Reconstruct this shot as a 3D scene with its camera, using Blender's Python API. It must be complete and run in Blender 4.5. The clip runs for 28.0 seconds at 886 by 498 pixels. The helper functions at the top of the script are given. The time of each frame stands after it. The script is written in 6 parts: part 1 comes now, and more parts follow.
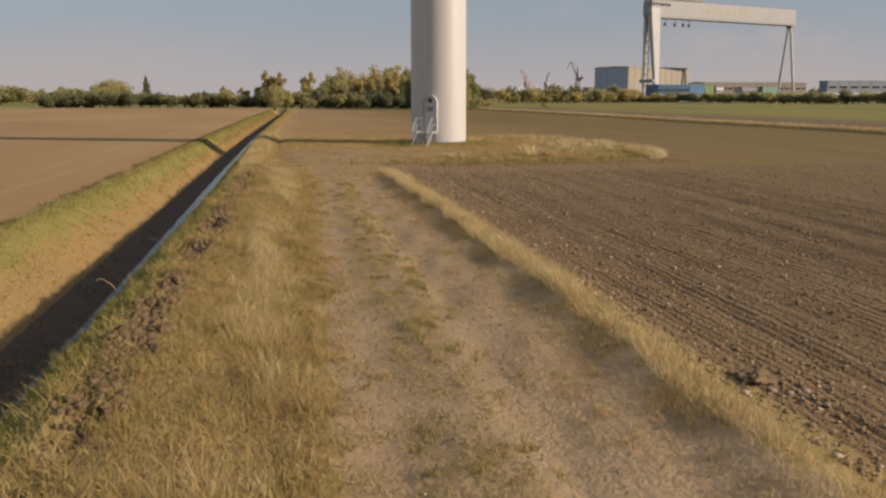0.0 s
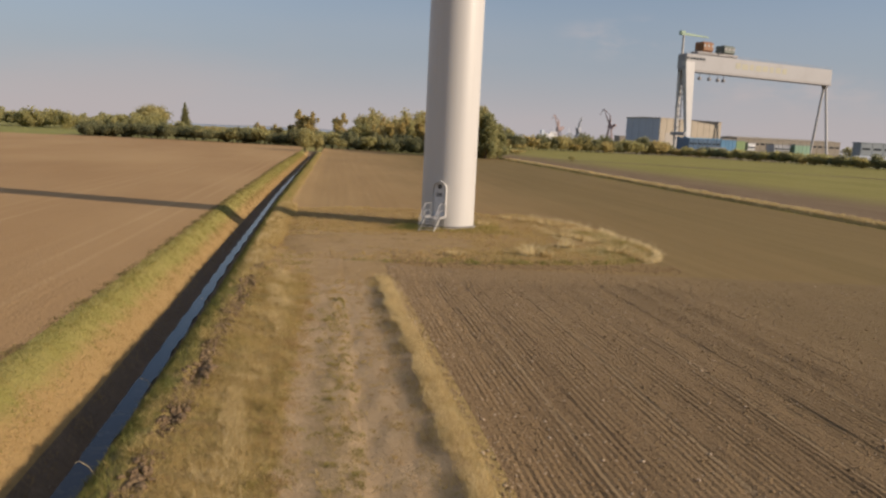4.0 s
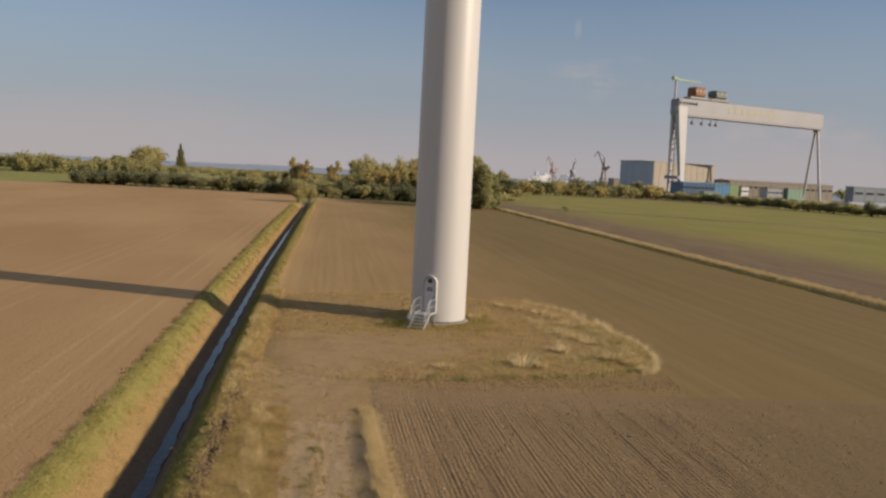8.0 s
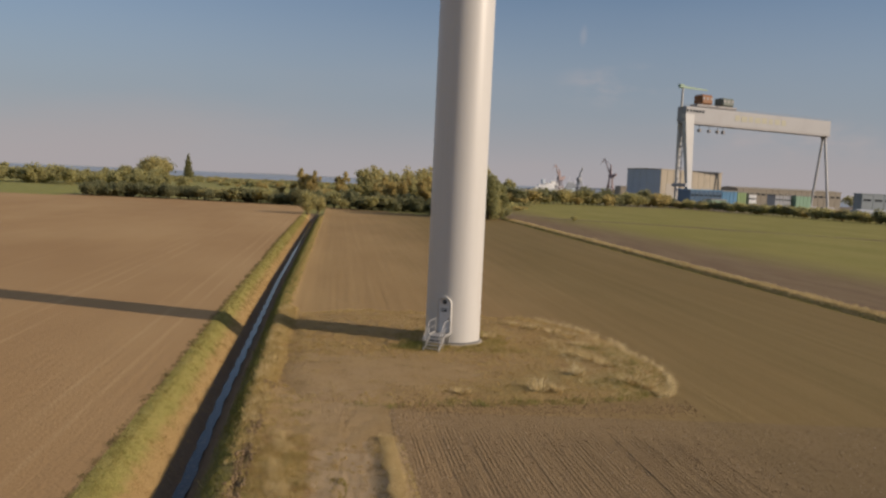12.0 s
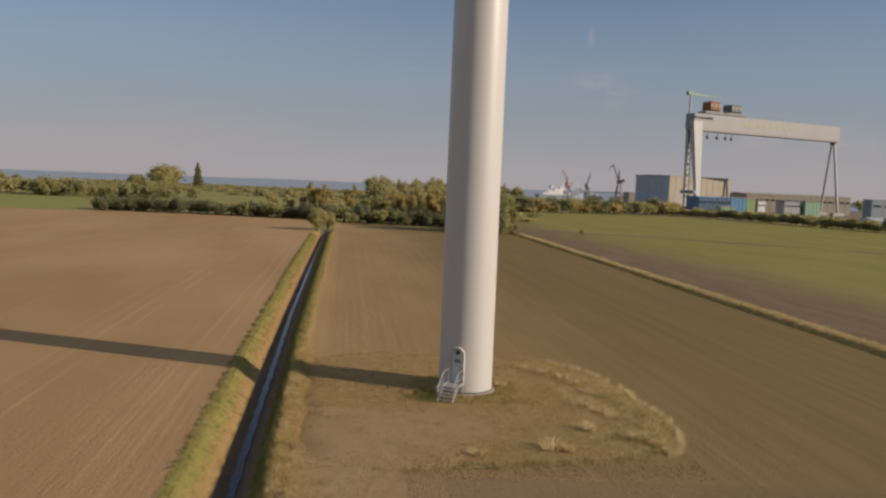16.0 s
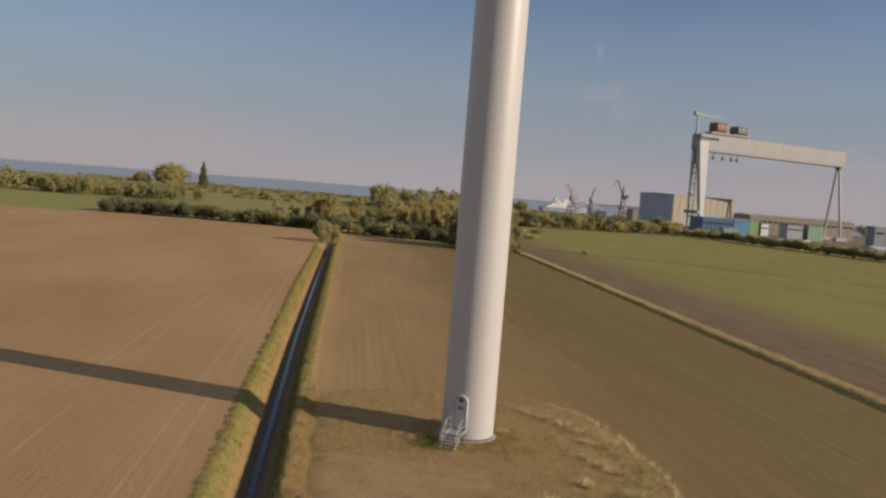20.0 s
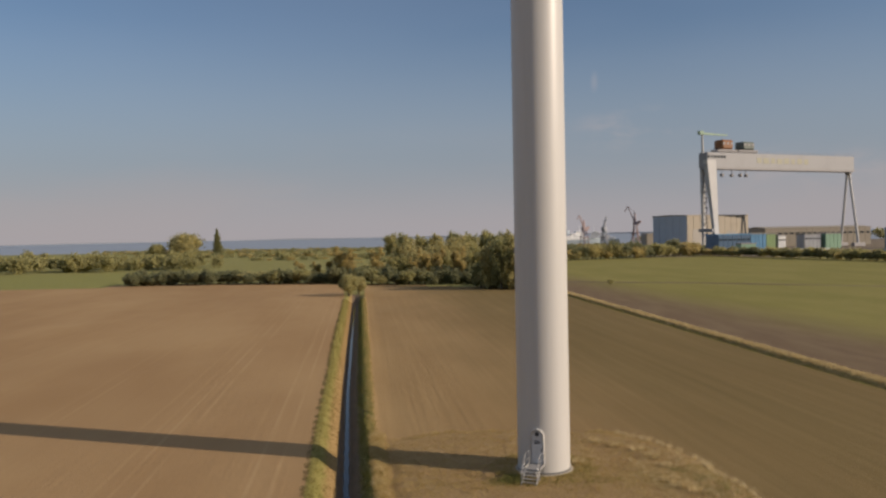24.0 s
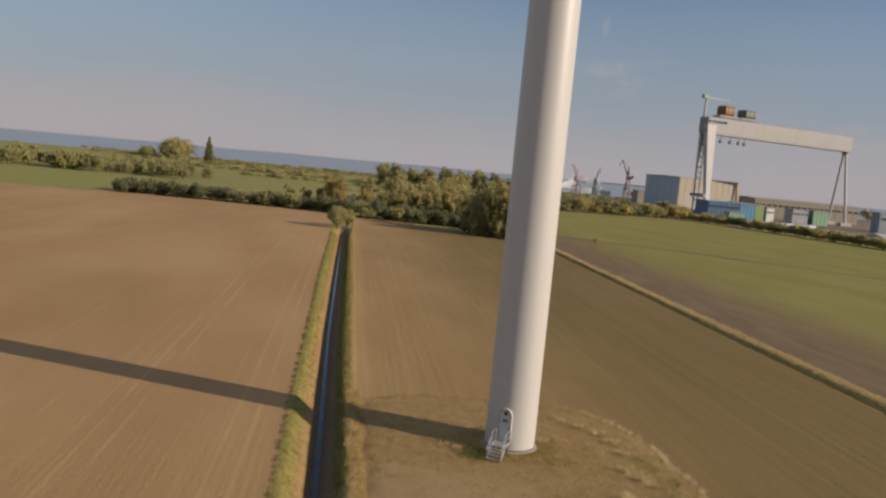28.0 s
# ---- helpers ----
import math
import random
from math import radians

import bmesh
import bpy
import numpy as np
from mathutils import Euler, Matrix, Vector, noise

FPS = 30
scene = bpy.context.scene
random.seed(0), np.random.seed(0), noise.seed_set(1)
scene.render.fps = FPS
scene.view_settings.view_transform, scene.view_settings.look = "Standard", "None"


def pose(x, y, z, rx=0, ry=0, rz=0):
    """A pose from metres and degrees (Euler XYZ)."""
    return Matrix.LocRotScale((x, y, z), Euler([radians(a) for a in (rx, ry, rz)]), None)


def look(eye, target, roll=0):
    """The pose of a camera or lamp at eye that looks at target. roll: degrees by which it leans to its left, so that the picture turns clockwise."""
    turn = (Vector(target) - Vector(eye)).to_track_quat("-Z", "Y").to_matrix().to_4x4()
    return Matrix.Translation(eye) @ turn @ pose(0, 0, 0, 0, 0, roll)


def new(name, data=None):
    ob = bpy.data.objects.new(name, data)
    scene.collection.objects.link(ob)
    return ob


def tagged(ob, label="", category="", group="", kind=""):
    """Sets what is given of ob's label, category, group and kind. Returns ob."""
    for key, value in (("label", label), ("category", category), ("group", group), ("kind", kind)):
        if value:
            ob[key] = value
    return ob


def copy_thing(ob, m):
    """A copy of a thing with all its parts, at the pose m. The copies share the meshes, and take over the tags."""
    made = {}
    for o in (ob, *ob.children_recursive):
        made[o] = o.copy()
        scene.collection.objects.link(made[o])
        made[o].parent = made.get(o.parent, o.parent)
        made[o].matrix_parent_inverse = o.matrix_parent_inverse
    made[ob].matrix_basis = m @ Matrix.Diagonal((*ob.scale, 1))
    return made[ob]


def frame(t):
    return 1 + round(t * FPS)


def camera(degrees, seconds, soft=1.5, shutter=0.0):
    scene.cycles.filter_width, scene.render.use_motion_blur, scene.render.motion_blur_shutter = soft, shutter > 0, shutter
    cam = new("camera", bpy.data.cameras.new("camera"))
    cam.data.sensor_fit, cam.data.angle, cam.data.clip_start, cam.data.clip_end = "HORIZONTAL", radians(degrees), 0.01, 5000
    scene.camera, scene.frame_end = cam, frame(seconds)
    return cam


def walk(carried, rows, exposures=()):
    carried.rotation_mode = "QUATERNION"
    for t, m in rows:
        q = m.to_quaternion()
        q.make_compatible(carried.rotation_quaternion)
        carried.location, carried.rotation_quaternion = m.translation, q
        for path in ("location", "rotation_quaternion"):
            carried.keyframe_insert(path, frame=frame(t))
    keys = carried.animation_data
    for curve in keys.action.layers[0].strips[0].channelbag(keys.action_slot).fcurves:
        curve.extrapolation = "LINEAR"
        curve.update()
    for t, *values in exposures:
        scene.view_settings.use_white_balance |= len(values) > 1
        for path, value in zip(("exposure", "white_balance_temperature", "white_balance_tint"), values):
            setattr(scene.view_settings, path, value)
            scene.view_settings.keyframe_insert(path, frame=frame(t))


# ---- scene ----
cam = camera(57.5, 28.0, soft=2.5)
PATH = [
    (0, (-3.834, -56.684, 3.195), (-3.695, -54.723, 2.828), -0.1),
    (0.5, (-3.78, -57.213, 3.176), (-3.655, -55.246, 2.832), -1.3),
    (1, (-3.65, -57.67, 3.689), (-3.561, -55.69, 3.415), -1.6),
    (1.5, (-3.412, -57.869, 4.454), (-3.351, -55.882, 4.239), -0.3),
    (2, (-3.141, -57.855, 4.791), (-3.033, -55.887, 4.451), 0.8),
    (2.5, (-2.928, -58.098, 5.149), (-2.863, -56.125, 4.83), 0.9),
    (3, (-2.693, -58.224, 5.633), (-2.609, -56.248, 5.336), 1.3),
    (3.5, (-2.467, -58.24, 6.221), (-2.376, -56.263, 5.927), 2.3),
    (5.5, (-2.404, -56.437, 8.374), (-2.368, -54.449, 8.151), 2.9),
    (6, (-2.402, -56.409, 9.132), (-2.353, -54.422, 8.911), 1.1),
    (6.5, (-2.48, -56.49, 9.744), (-2.456, -54.504, 9.506), 1.9),
    (7, (-2.238, -55.917, 9.954), (-2.12, -53.938, 9.694), 4.7),
    (7.5, (-2.14, -55.812, 10.194), (-2.046, -53.829, 9.955), 3.2),
    (8, (-2.225, -55.653, 10.518), (-2.143, -53.663, 10.33), 2.9),
    (8.5, (-2.274, -55.694, 10.854), (-2.202, -53.701, 10.7), 3.1),
    (9, (-2.367, -55.747, 10.982), (-2.292, -53.756, 10.81), 2.3),
    (9.5, (-2.442, -55.583, 10.914), (-2.368, -53.591, 10.745), 1.2),
    (10, (-2.528, -55.541, 11.052), (-2.453, -53.547, 10.914), 1.5),
    (10.5, (-2.622, -55.543, 11.131), (-2.547, -53.55, 10.978), 1.7),
    (11, (-2.666, -55.532, 11.048), (-2.588, -53.542, 10.866), 1.3),
    (11.5, (-2.741, -55.62, 11.205), (-2.67, -53.627, 11.048), 1.5),
    (12, (-2.821, -55.796, 11.454), (-2.756, -53.804, 11.284), 2.6),
    (12.5, (-2.887, -55.989, 11.825), (-2.826, -53.997, 11.662), 2.3),
    (14.5, (-3.18, -56.433, 13.375), (-3.123, -54.441, 13.203), 1.9),
    (15, (-3.217, -56.512, 13.852), (-3.164, -54.52, 13.682), 2.3),
    (15.5, (-3.192, -56.762, 14.323), (-3.143, -54.768, 14.166), 2.2),
    (16, (-3.305, -56.779, 14.968), (-3.261, -54.786, 14.806), 2.3),
    (16.5, (-3.275, -56.755, 15.584), (-3.215, -54.764, 15.412), 2.3),
    (17, (-3.358, -57.051, 16.36), (-3.308, -55.059, 16.191), 2.2),
    (17.5, (-3.488, -57.266, 17.134), (-3.453, -55.275, 16.941), 1.4),
    (18, (-3.52, -57.626, 17.789), (-3.489, -55.633, 17.622), 3.3),
    (18.5, (-3.537, -57.689, 18.433), (-3.505, -55.698, 18.255), 3.3),
    (19, (-3.634, -57.795, 18.497), (-3.577, -55.804, 18.32), 8.0),
    (19.5, (-3.657, -57.922, 18.355), (-3.591, -55.93, 18.187), 7.7),
    (20, (-4.02, -57.614, 18.084), (-3.981, -55.62, 17.937), 4.5),
    (20.5, (-4.642, -57.912, 18.211), (-4.637, -55.918, 18.059), 4.0),
    (22.5, (-6.314, -57.783, 17.933), (-6.273, -55.79, 17.781), 2.4),
    (23, (-6.694, -58.003, 17.899), (-6.657, -56.008, 17.758), 2.6),
    (23.5, (-7.068, -58.256, 18.027), (-7.036, -56.261, 17.894), 0.8),
    (24, (-7.391, -58.67, 17.76), (-7.387, -56.67, 17.721), -1.1),
    (24.5, (-8.2, -58.907, 17.56), (-8.161, -56.927, 17.28), 0.6),
    (25, (-7.846, -59.317, 17.128), (-7.793, -57.323, 16.986), 0.5),
    (25.5, (-7.895, -59.704, 17.308), (-7.858, -57.708, 17.185), 1.4),
    (26, (-8.221, -60.505, 17.73), (-8.208, -58.509, 17.595), 1.1),
    (26.5, (-8.223, -60.636, 18.447), (-8.198, -58.644, 18.277), 1.4),
    (27, (-8.127, -60.688, 19.364), (-8.094, -58.695, 19.201), 1.1),
    (27.5, (-7.991, -60.284, 20.639), (-7.953, -58.289, 20.505), 5.1),
    (28, (-7.877, -59.998, 21.374), (-7.836, -58.009, 21.166), 5.3),
]
walk(cam, [(t, look(eye, target, roll)) for t, eye, target, roll in PATH],
     ((0, 0.42, 6840, 16), (1, 0.50, 6780, 16), (2, 0.39, 6760, 16), (3, 0.50, 6750, 16), (3.5, 0.50, 6750, 16), (8, 0.36, 6700, 15), (9, 0.25, 6675, 15), (10, 0.21, 6650, 15), (12, 0.24, 6640, 15), (15, 0.20, 6620, 15), (24, 0.22, 6600, 15), (26, 0.28, 6600, 15), (28, 0.28, 6600, 15)))

# ---------------------------------------------------------------- light
SUN_ELEV, SUN_AZ = radians(22.0), math.atan2(0.949, -0.3155)
world = bpy.data.worlds.new("sky")
scene.world = world
world.use_nodes = True
wn = world.node_tree
wn.nodes.clear()
sky = wn.nodes.new("ShaderNodeTexSky")
sky.sky_type, sky.sun_disc = "NISHITA", False
sky.sun_elevation, sky.sun_rotation = SUN_ELEV, SUN_AZ
sky.air_density, sky.dust_density, sky.ozone_density = 1.1, 0.3, 4.0
wtc = wn.nodes.new("ShaderNodeTexCoord")
wsep = wn.nodes.new("ShaderNodeSeparateXYZ")
wn.links.new(wtc.outputs["Generated"], wsep.inputs[0])


def sky_range(value, lo, hi, out_lo, out_hi):
    n = wn.nodes.new("ShaderNodeMapRange")
    n.interpolation_type = "SMOOTHSTEP"
    for k, v in (("From Min", lo), ("From Max", hi), ("To Min", out_lo), ("To Max", out_hi)):
        n.inputs[k].default_value = v
    wn.links.new(value, n.inputs["Value"])
    return n.outputs["Result"]


def sky_mix(fac, a, b):
    n = wn.nodes.new("ShaderNodeMixRGB")
    wn.links.new(fac, n.inputs["Fac"])
    for k, v in (("Color1", a), ("Color2", b)):
        if isinstance(v, tuple):
            n.inputs[k].default_value = (*v, 1)
        else:
            wn.links.new(v, n.inputs[k])
    return n.outputs["Color"]


def sky_times(a, b):
    n = wn.nodes.new("ShaderNodeMath")
    n.operation, n.use_clamp = "MULTIPLY", True
    wn.links.new(a, n.inputs[0])
    wn.links.new(b, n.inputs[1])
    return n.outputs[0]


def sky_noise(scale, squash, detail):
    mp = wn.nodes.new("ShaderNodeMapping")
    mp.inputs["Scale"].default_value = (1, 1, squash)
    nz = wn.nodes.new("ShaderNodeTexNoise")
    nz.inputs["Scale"].default_value, nz.inputs["Detail"].default_value = scale, detail
    wn.links.new(wtc.outputs["Generated"], mp.inputs["Vector"])
    wn.links.new(mp.outputs["Vector"], nz.inputs["Vector"])
    return nz.outputs["Fac"]


def sky_spot(az, el, wide, tall):
    """1 in the middle of a patch of sky at a heading and height (degrees), fading to 0 at its rim."""
    a, e = radians(az), radians(el)
    d = wn.nodes.new("ShaderNodeVectorMath")
    d.operation = "SUBTRACT"
    d.inputs[1].default_value = (math.sin(a) * math.cos(e), math.cos(a) * math.cos(e), math.sin(e))
    mp = wn.nodes.new("ShaderNodeMapping")
    mp.inputs["Scale"].default_value = (1 / radians(wide), 0.3, 1 / radians(tall))
    ln = wn.nodes.new("ShaderNodeVectorMath")
    ln.operation = "LENGTH"
    wn.links.new(wtc.outputs["Generated"], d.inputs[0])
    wn.links.new(d.outputs["Vector"], mp.inputs["Vector"])
    wn.links.new(mp.outputs["Vector"], ln.inputs[0])
    return sky_range(ln.outputs["Value"], 0.1, 1.0, 1.0, 0.0)


# a pinkish haze low down, fading into blue, then thin high cloud, made bright overhead for fill, and a few wisps
rise = wsep.outputs[2]
low_air = sky_mix(sky_range(rise, 0.0, 0.10, 0.0, 1.0), (4.72, 4.55, 4.74), (3.42, 3.86, 4.46))
air = sky_mix(sky_range(rise, 0.0, 0.27, 0.94, 0.0), sky.outputs["Color"], low_air)
# cloud thickens overhead, unseen, added to fill the shadows with light
fill_veil = sky_times(sky_range(sky_noise(1.7, 3.2, 3.0), 0.34, 0.74, 0.04, 0.15), sky_range(rise, 0.28, 0.75, 0.6, 7.0))
air = sky_mix(fill_veil, air, (6.3, 6.75, 7.5))
bank = sky_times(sky_range(sky_noise(2.6, 5.0, 4.0), 0.46, 0.66, 0.0, 0.30), sky_range(rise, 0.03, 0.15, 1.0, 0.0))
air = sky_mix(bank, air, (5.1, 4.65, 4.6))
trail = sky_range(sky_noise(30.0, 1.0, 2.0), 0.3, 0.6, 0.25, 0.6)
air = sky_mix(sky_times(trail, sky_spot(10.9, 10.2, 0.35, 0.9)), air, (5.4, 5.2, 5.3))
wisp = sky_range(sky_noise(16.0, 2.4, 5.0), 0.42, 0.72, 0.0, 0.55)
air = sky_mix(sky_times(wisp, sky_spot(13.4, 6.9, 5.0, 2.2)), air, (5.6, 5.2, 5.2))
air = sky_mix(sky_times(wisp, sky_spot(25.0, 3.6, 8.0, 2.4)), air, (5.4, 4.9, 4.8))
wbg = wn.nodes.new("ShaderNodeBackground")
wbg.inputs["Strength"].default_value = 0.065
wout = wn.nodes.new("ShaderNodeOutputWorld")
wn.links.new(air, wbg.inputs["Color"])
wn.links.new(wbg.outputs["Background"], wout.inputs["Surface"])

lamp = bpy.data.lights.new("sun", "SUN")
lamp.energy, lamp.angle, lamp.color = 4.3, radians(0.6), (1.0, 0.86, 0.68)
sun = new("sun", lamp)
sun_dir = Vector((math.sin(SUN_AZ) * math.cos(SUN_ELEV), math.cos(SUN_AZ) * math.cos(SUN_ELEV), math.sin(SUN_ELEV)))
sun.matrix_world = look(sun_dir * 200, (0, 0, 0))

# ---------------------------------------------------------------- materials
FURROW = math.atan(0.1)


class Nodes:
    """A small builder for a principled material."""

    def __init__(self, name, rough=0.9, metal=0.0, spec=0.3):
        self.m = bpy.data.materials.new(name)
        self.m.use_nodes = True
        self.t = self.m.node_tree
        self.b = self.t.nodes["Principled BSDF"]
        self.b.inputs["Roughness"].default_value = rough
        self.b.inputs["Metallic"].default_value = metal
        self.b.inputs["Specular IOR Level"].default_value = spec
        self.pos = self.node("ShaderNodeNewGeometry").outputs["Position"]

    def node(self, kind, **inputs):
        n = self.t.nodes.new(kind)
        for k, v in inputs.items():
            n.inputs[k.replace("_", " ")].default_value = v
        return n

    def link(self, a, b):
        self.t.links.new(a, b)

    def noise(self, size, detail=4.0, stretch=None, rough=0.6):
        """Noise whose blobs are about size metres; stretch lengthens it along the furrows."""
        vec = self.pos
        if stretch:
            mp = self.node("ShaderNodeMapping", Rotation=(0, 0, FURROW), Scale=(1, stretch, 1))
            mp.vector_type = "TEXTURE"
            self.link(self.pos, mp.inputs["Vector"])
            vec = mp.outputs["Vector"]
        n = self.node("ShaderNodeTexNoise", Scale=1.0 / size, Detail=detail, Roughness=rough)
        self.link(vec, n.inputs["Vector"])
        return n.outputs["Fac"]

    def ramp(self, fac, lo, hi):
        r = self.node("ShaderNodeMapRange", From_Min=lo, From_Max=hi)
        r.interpolation_type = "SMOOTHSTEP"
        self.link(fac, r.inputs["Value"])
        return r.outputs["Result"]

    def mix(self, fac, a, b):
        n = self.t.nodes.new("ShaderNodeMixRGB")
        for sock, v in (("Fac", fac), ("Color1", a), ("Color2", b)):
            if isinstance(v, (int, float)):
                n.inputs[sock].default_value = v
            elif isinstance(v, tuple):
                n.inputs[sock].default_value = (*v, 1)
            else:
                self.link(v, n.inputs[sock])
        return n.outputs["Color"]

    def math(self, op, a, b=0.0):
        n = self.t.nodes.new("ShaderNodeMath")
        n.operation = op
        for i, v in enumerate((a, b)):
            if isinstance(v, (int, float)):
                n.inputs[i].default_value = v
            else:
                self.link(v, n.inputs[i])
        return n.outputs[0]

    def across(self):
        """Metres to the right of the ditch, whatever the distance along it."""
        xyz = self.node("ShaderNodeSeparateXYZ")
        self.link(self.pos, xyz.inputs[0])
        return self.math("ADD", self.math("ADD", xyz.outputs[0], 15.35 - 0.1 * 6), self.math("MULTIPLY", xyz.outputs[1], 0.1)), xyz.outputs[1], xyz.outputs[0]

    def near(self, x, y, radius, soft):
        """1 within radius of a place on the ground, 0 beyond radius + soft."""
        d = self.node("ShaderNodeVectorMath")
        d.operation = "DISTANCE"
        d.inputs[1].default_value = (x, y, 0)
        self.link(self.pos, d.inputs[0])
        return self.math("SUBTRACT", 1.0, self.ramp(self.math("ADD", d.outputs["Value"], self.math("MULTIPLY", self.noise(2.5), soft * 1.2)), radius, radius + soft * 1.6))

    def bump(self, fac, dist, strength=1.0):
        b = self.node("ShaderNodeBump", Strength=strength, Distance=dist)
        self.link(fac, b.inputs["Height"])
        if self.b.inputs["Normal"].is_linked:
            self.link(self.b.inputs["Normal"].links[0].from_socket, b.inputs["Normal"])
        self.link(b.outputs["Normal"], self.b.inputs["Normal"])

    def colour(self, c):
        if isinstance(c, tuple):
            self.b.inputs["Base Color"].default_value = (*c, 1)
        else:
            self.link(c, self.b.inputs["Base Color"])
        return self.m

    def island(self):
        return self.node("ShaderNodeNewGeometry").outputs["Random Per Island"]

    def each(self):
        return self.node("ShaderNodeObjectInfo").outputs["Random"]


def soil(name, dark, light, wet, line=0.0, green=None, green_lo=0.0, green_hi=1.0, tram=0.0, furrow=0.0, head=None, wheels=()):
    n = Nodes(name, 0.95, 0, 0.15)
    big = n.noise(18.0, 3.0, 3.0)
    rows = n.noise(0.55, 2.0, 60.0)
    wide = n.noise(2.6, 2.0, 90.0)
    grain = n.noise(0.09, 5.0)
    c = n.mix(n.ramp(big, 0.3, 0.7), dark, light)
    c = n.mix(n.math("MULTIPLY", n.ramp(n.noise(46.0, 3.0, 1.6), 0.42, 0.66), 0.40), c, wet)
    c = n.mix(n.math("MULTIPLY", n.ramp(rows, 0.45, 0.7), line), c, wet)
    c = n.mix(n.math("MULTIPLY", n.ramp(wide, 0.5, 0.66), line * 0.6), c, light)
    c = n.mix(n.math("MULTIPLY", n.ramp(grain, 0.45, 0.75), 0.35), c, wet)
    u, v, x = n.across()
    if furrow:
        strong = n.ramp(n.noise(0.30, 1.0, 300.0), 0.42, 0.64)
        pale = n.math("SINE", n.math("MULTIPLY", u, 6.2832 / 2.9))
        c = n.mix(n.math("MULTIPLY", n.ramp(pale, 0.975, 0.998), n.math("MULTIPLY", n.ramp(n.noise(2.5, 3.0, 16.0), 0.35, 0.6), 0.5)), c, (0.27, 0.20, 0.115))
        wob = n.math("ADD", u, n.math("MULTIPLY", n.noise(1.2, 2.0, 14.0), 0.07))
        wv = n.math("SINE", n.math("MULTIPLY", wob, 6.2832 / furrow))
        # darker lines along each furrow row, drawn in the soil's darkest tone
        row_dark = n.math("MULTIPLY", n.ramp(wv, 0.45, 0.98), n.ramp(n.noise(1.5, 3.0, 12.0), 0.25, 0.6))
        c = n.mix(n.math("MULTIPLY", row_dark, n.math("ADD", 0.16, n.math("MULTIPLY", strong, 0.62))), c, wet)
        n.bump(wv, 0.010, 0.5)
    if tram:
        f = n.math("FRACT", n.math("DIVIDE", n.math("ADD", u, 200.0), tram))
        d = n.math("ABSOLUTE", n.math("SUBTRACT", n.math("ABSOLUTE", n.math("SUBTRACT", f, 0.5)), 0.9 / tram))
        wheel = n.math("SUBTRACT", 1.0, n.ramp(n.math("ADD", d, n.math("MULTIPLY", n.noise(0.6, 3.0, 6.0), 0.25 / tram)), 0.2 / tram, 0.42 / tram))
        c = n.mix(n.math("MULTIPLY", wheel, n.math("MULTIPLY", n.ramp(n.noise(4.0, 3.0, 10.0), 0.35, 0.65), 0.5)), c, light)
    for at in wheels:
        # a pair of pale wheel marks
        d = n.math("ABSOLUTE", n.math("SUBTRACT", n.math("ABSOLUTE", n.math("SUBTRACT", u, at)), 0.85))
        mark = n.math("SUBTRACT", 1.0, n.ramp(n.math("ADD", d, n.math("MULTIPLY", n.noise(0.8, 3.0, 5.0), 0.25)), 0.18, 0.36))
        c = n.mix(n.math("MULTIPLY", mark, n.math("MULTIPLY", n.ramp(n.noise(3.0, 3.0, 6.0), 0.35, 0.6), 0.38)), c, (0.42, 0.29, 0.15))
    if head:
        # the furrows run out on a harrowed headland
        out = n.ramp(n.math("ADD", n.math("ADD", v, n.math("MULTIPLY", n.ramp(u, 22, 60), 14.0)), n.math("MULTIPLY", n.noise(2.2, 4.0), 3.5)), -19.4, -16.2)
        c = n.mix(out, c, n.mix(n.ramp(n.noise(1.0, 5.0), 0.35, 0.7), head, light))
        # lighter towards the headland: brightness that depends on the view, put into the colour
        c = n.mix(n.math("MULTIPLY", n.ramp(n.math("ADD", v, n.math("MULTIPLY", n.noise(6.0, 3.0), 8.0)), -38, -18), 0.55), c, light)
        crumbs = n.ramp(n.noise(0.045, 2.0), 0.62, 0.72)
        c = n.mix(n.math("MULTIPLY", crumbs, 0.5), c, (0.30, 0.23, 0.155))
        n.bump(n.noise(0.07, 3.0), 0.06, 1.0)
    if green:
        g = n.ramp(n.math("ADD", u, n.math("MULTIPLY", n.noise(9.0, 3.0, 4.0), 16.0)), green_lo, green_hi)
        tint = n.mix(n.math("MULTIPLY", n.ramp(n.noise(1.3, 3.0, 40.0), 0.1, 1.0), 0.4), green, c)
        c = n.mix(n.math("MULTIPLY", g, 0.72 if furrow else 0.9), c, tint)
    n.bump(n.noise(0.16, 5.0), 0.06, 0.8)
    n.bump(rows, 0.05, 0.7)
    return n.colour(c)


def turf(name, a, b, c3, rough=0.95, dirt=None):
    n = Nodes(name, rough, 0, 0.15)
    c = n.mix(n.ramp(n.noise(2.2, 4.0), 0.35, 0.68), a, b)
    c = n.mix(n.math("MULTIPLY", n.ramp(n.noise(0.25, 5.0), 0.4, 0.75), 0.7), c, c3)
    n.bump(n.noise(0.12, 6.0), 0.12, 1.0)
    return n, c


def thin(n, col, amount):
    """Lets part of the light through a leaf or blade."""
    tr = n.node("ShaderNodeBsdfTranslucent")
    n.link(col, tr.inputs["Color"])
    mx = n.node("ShaderNodeMixShader", Fac=amount)
    n.link(n.b.outputs[0], mx.inputs[1])
    n.link(tr.outputs[0], mx.inputs[2])
    n.link(mx.outputs[0], n.t.nodes["Material Output"].inputs["Surface"])


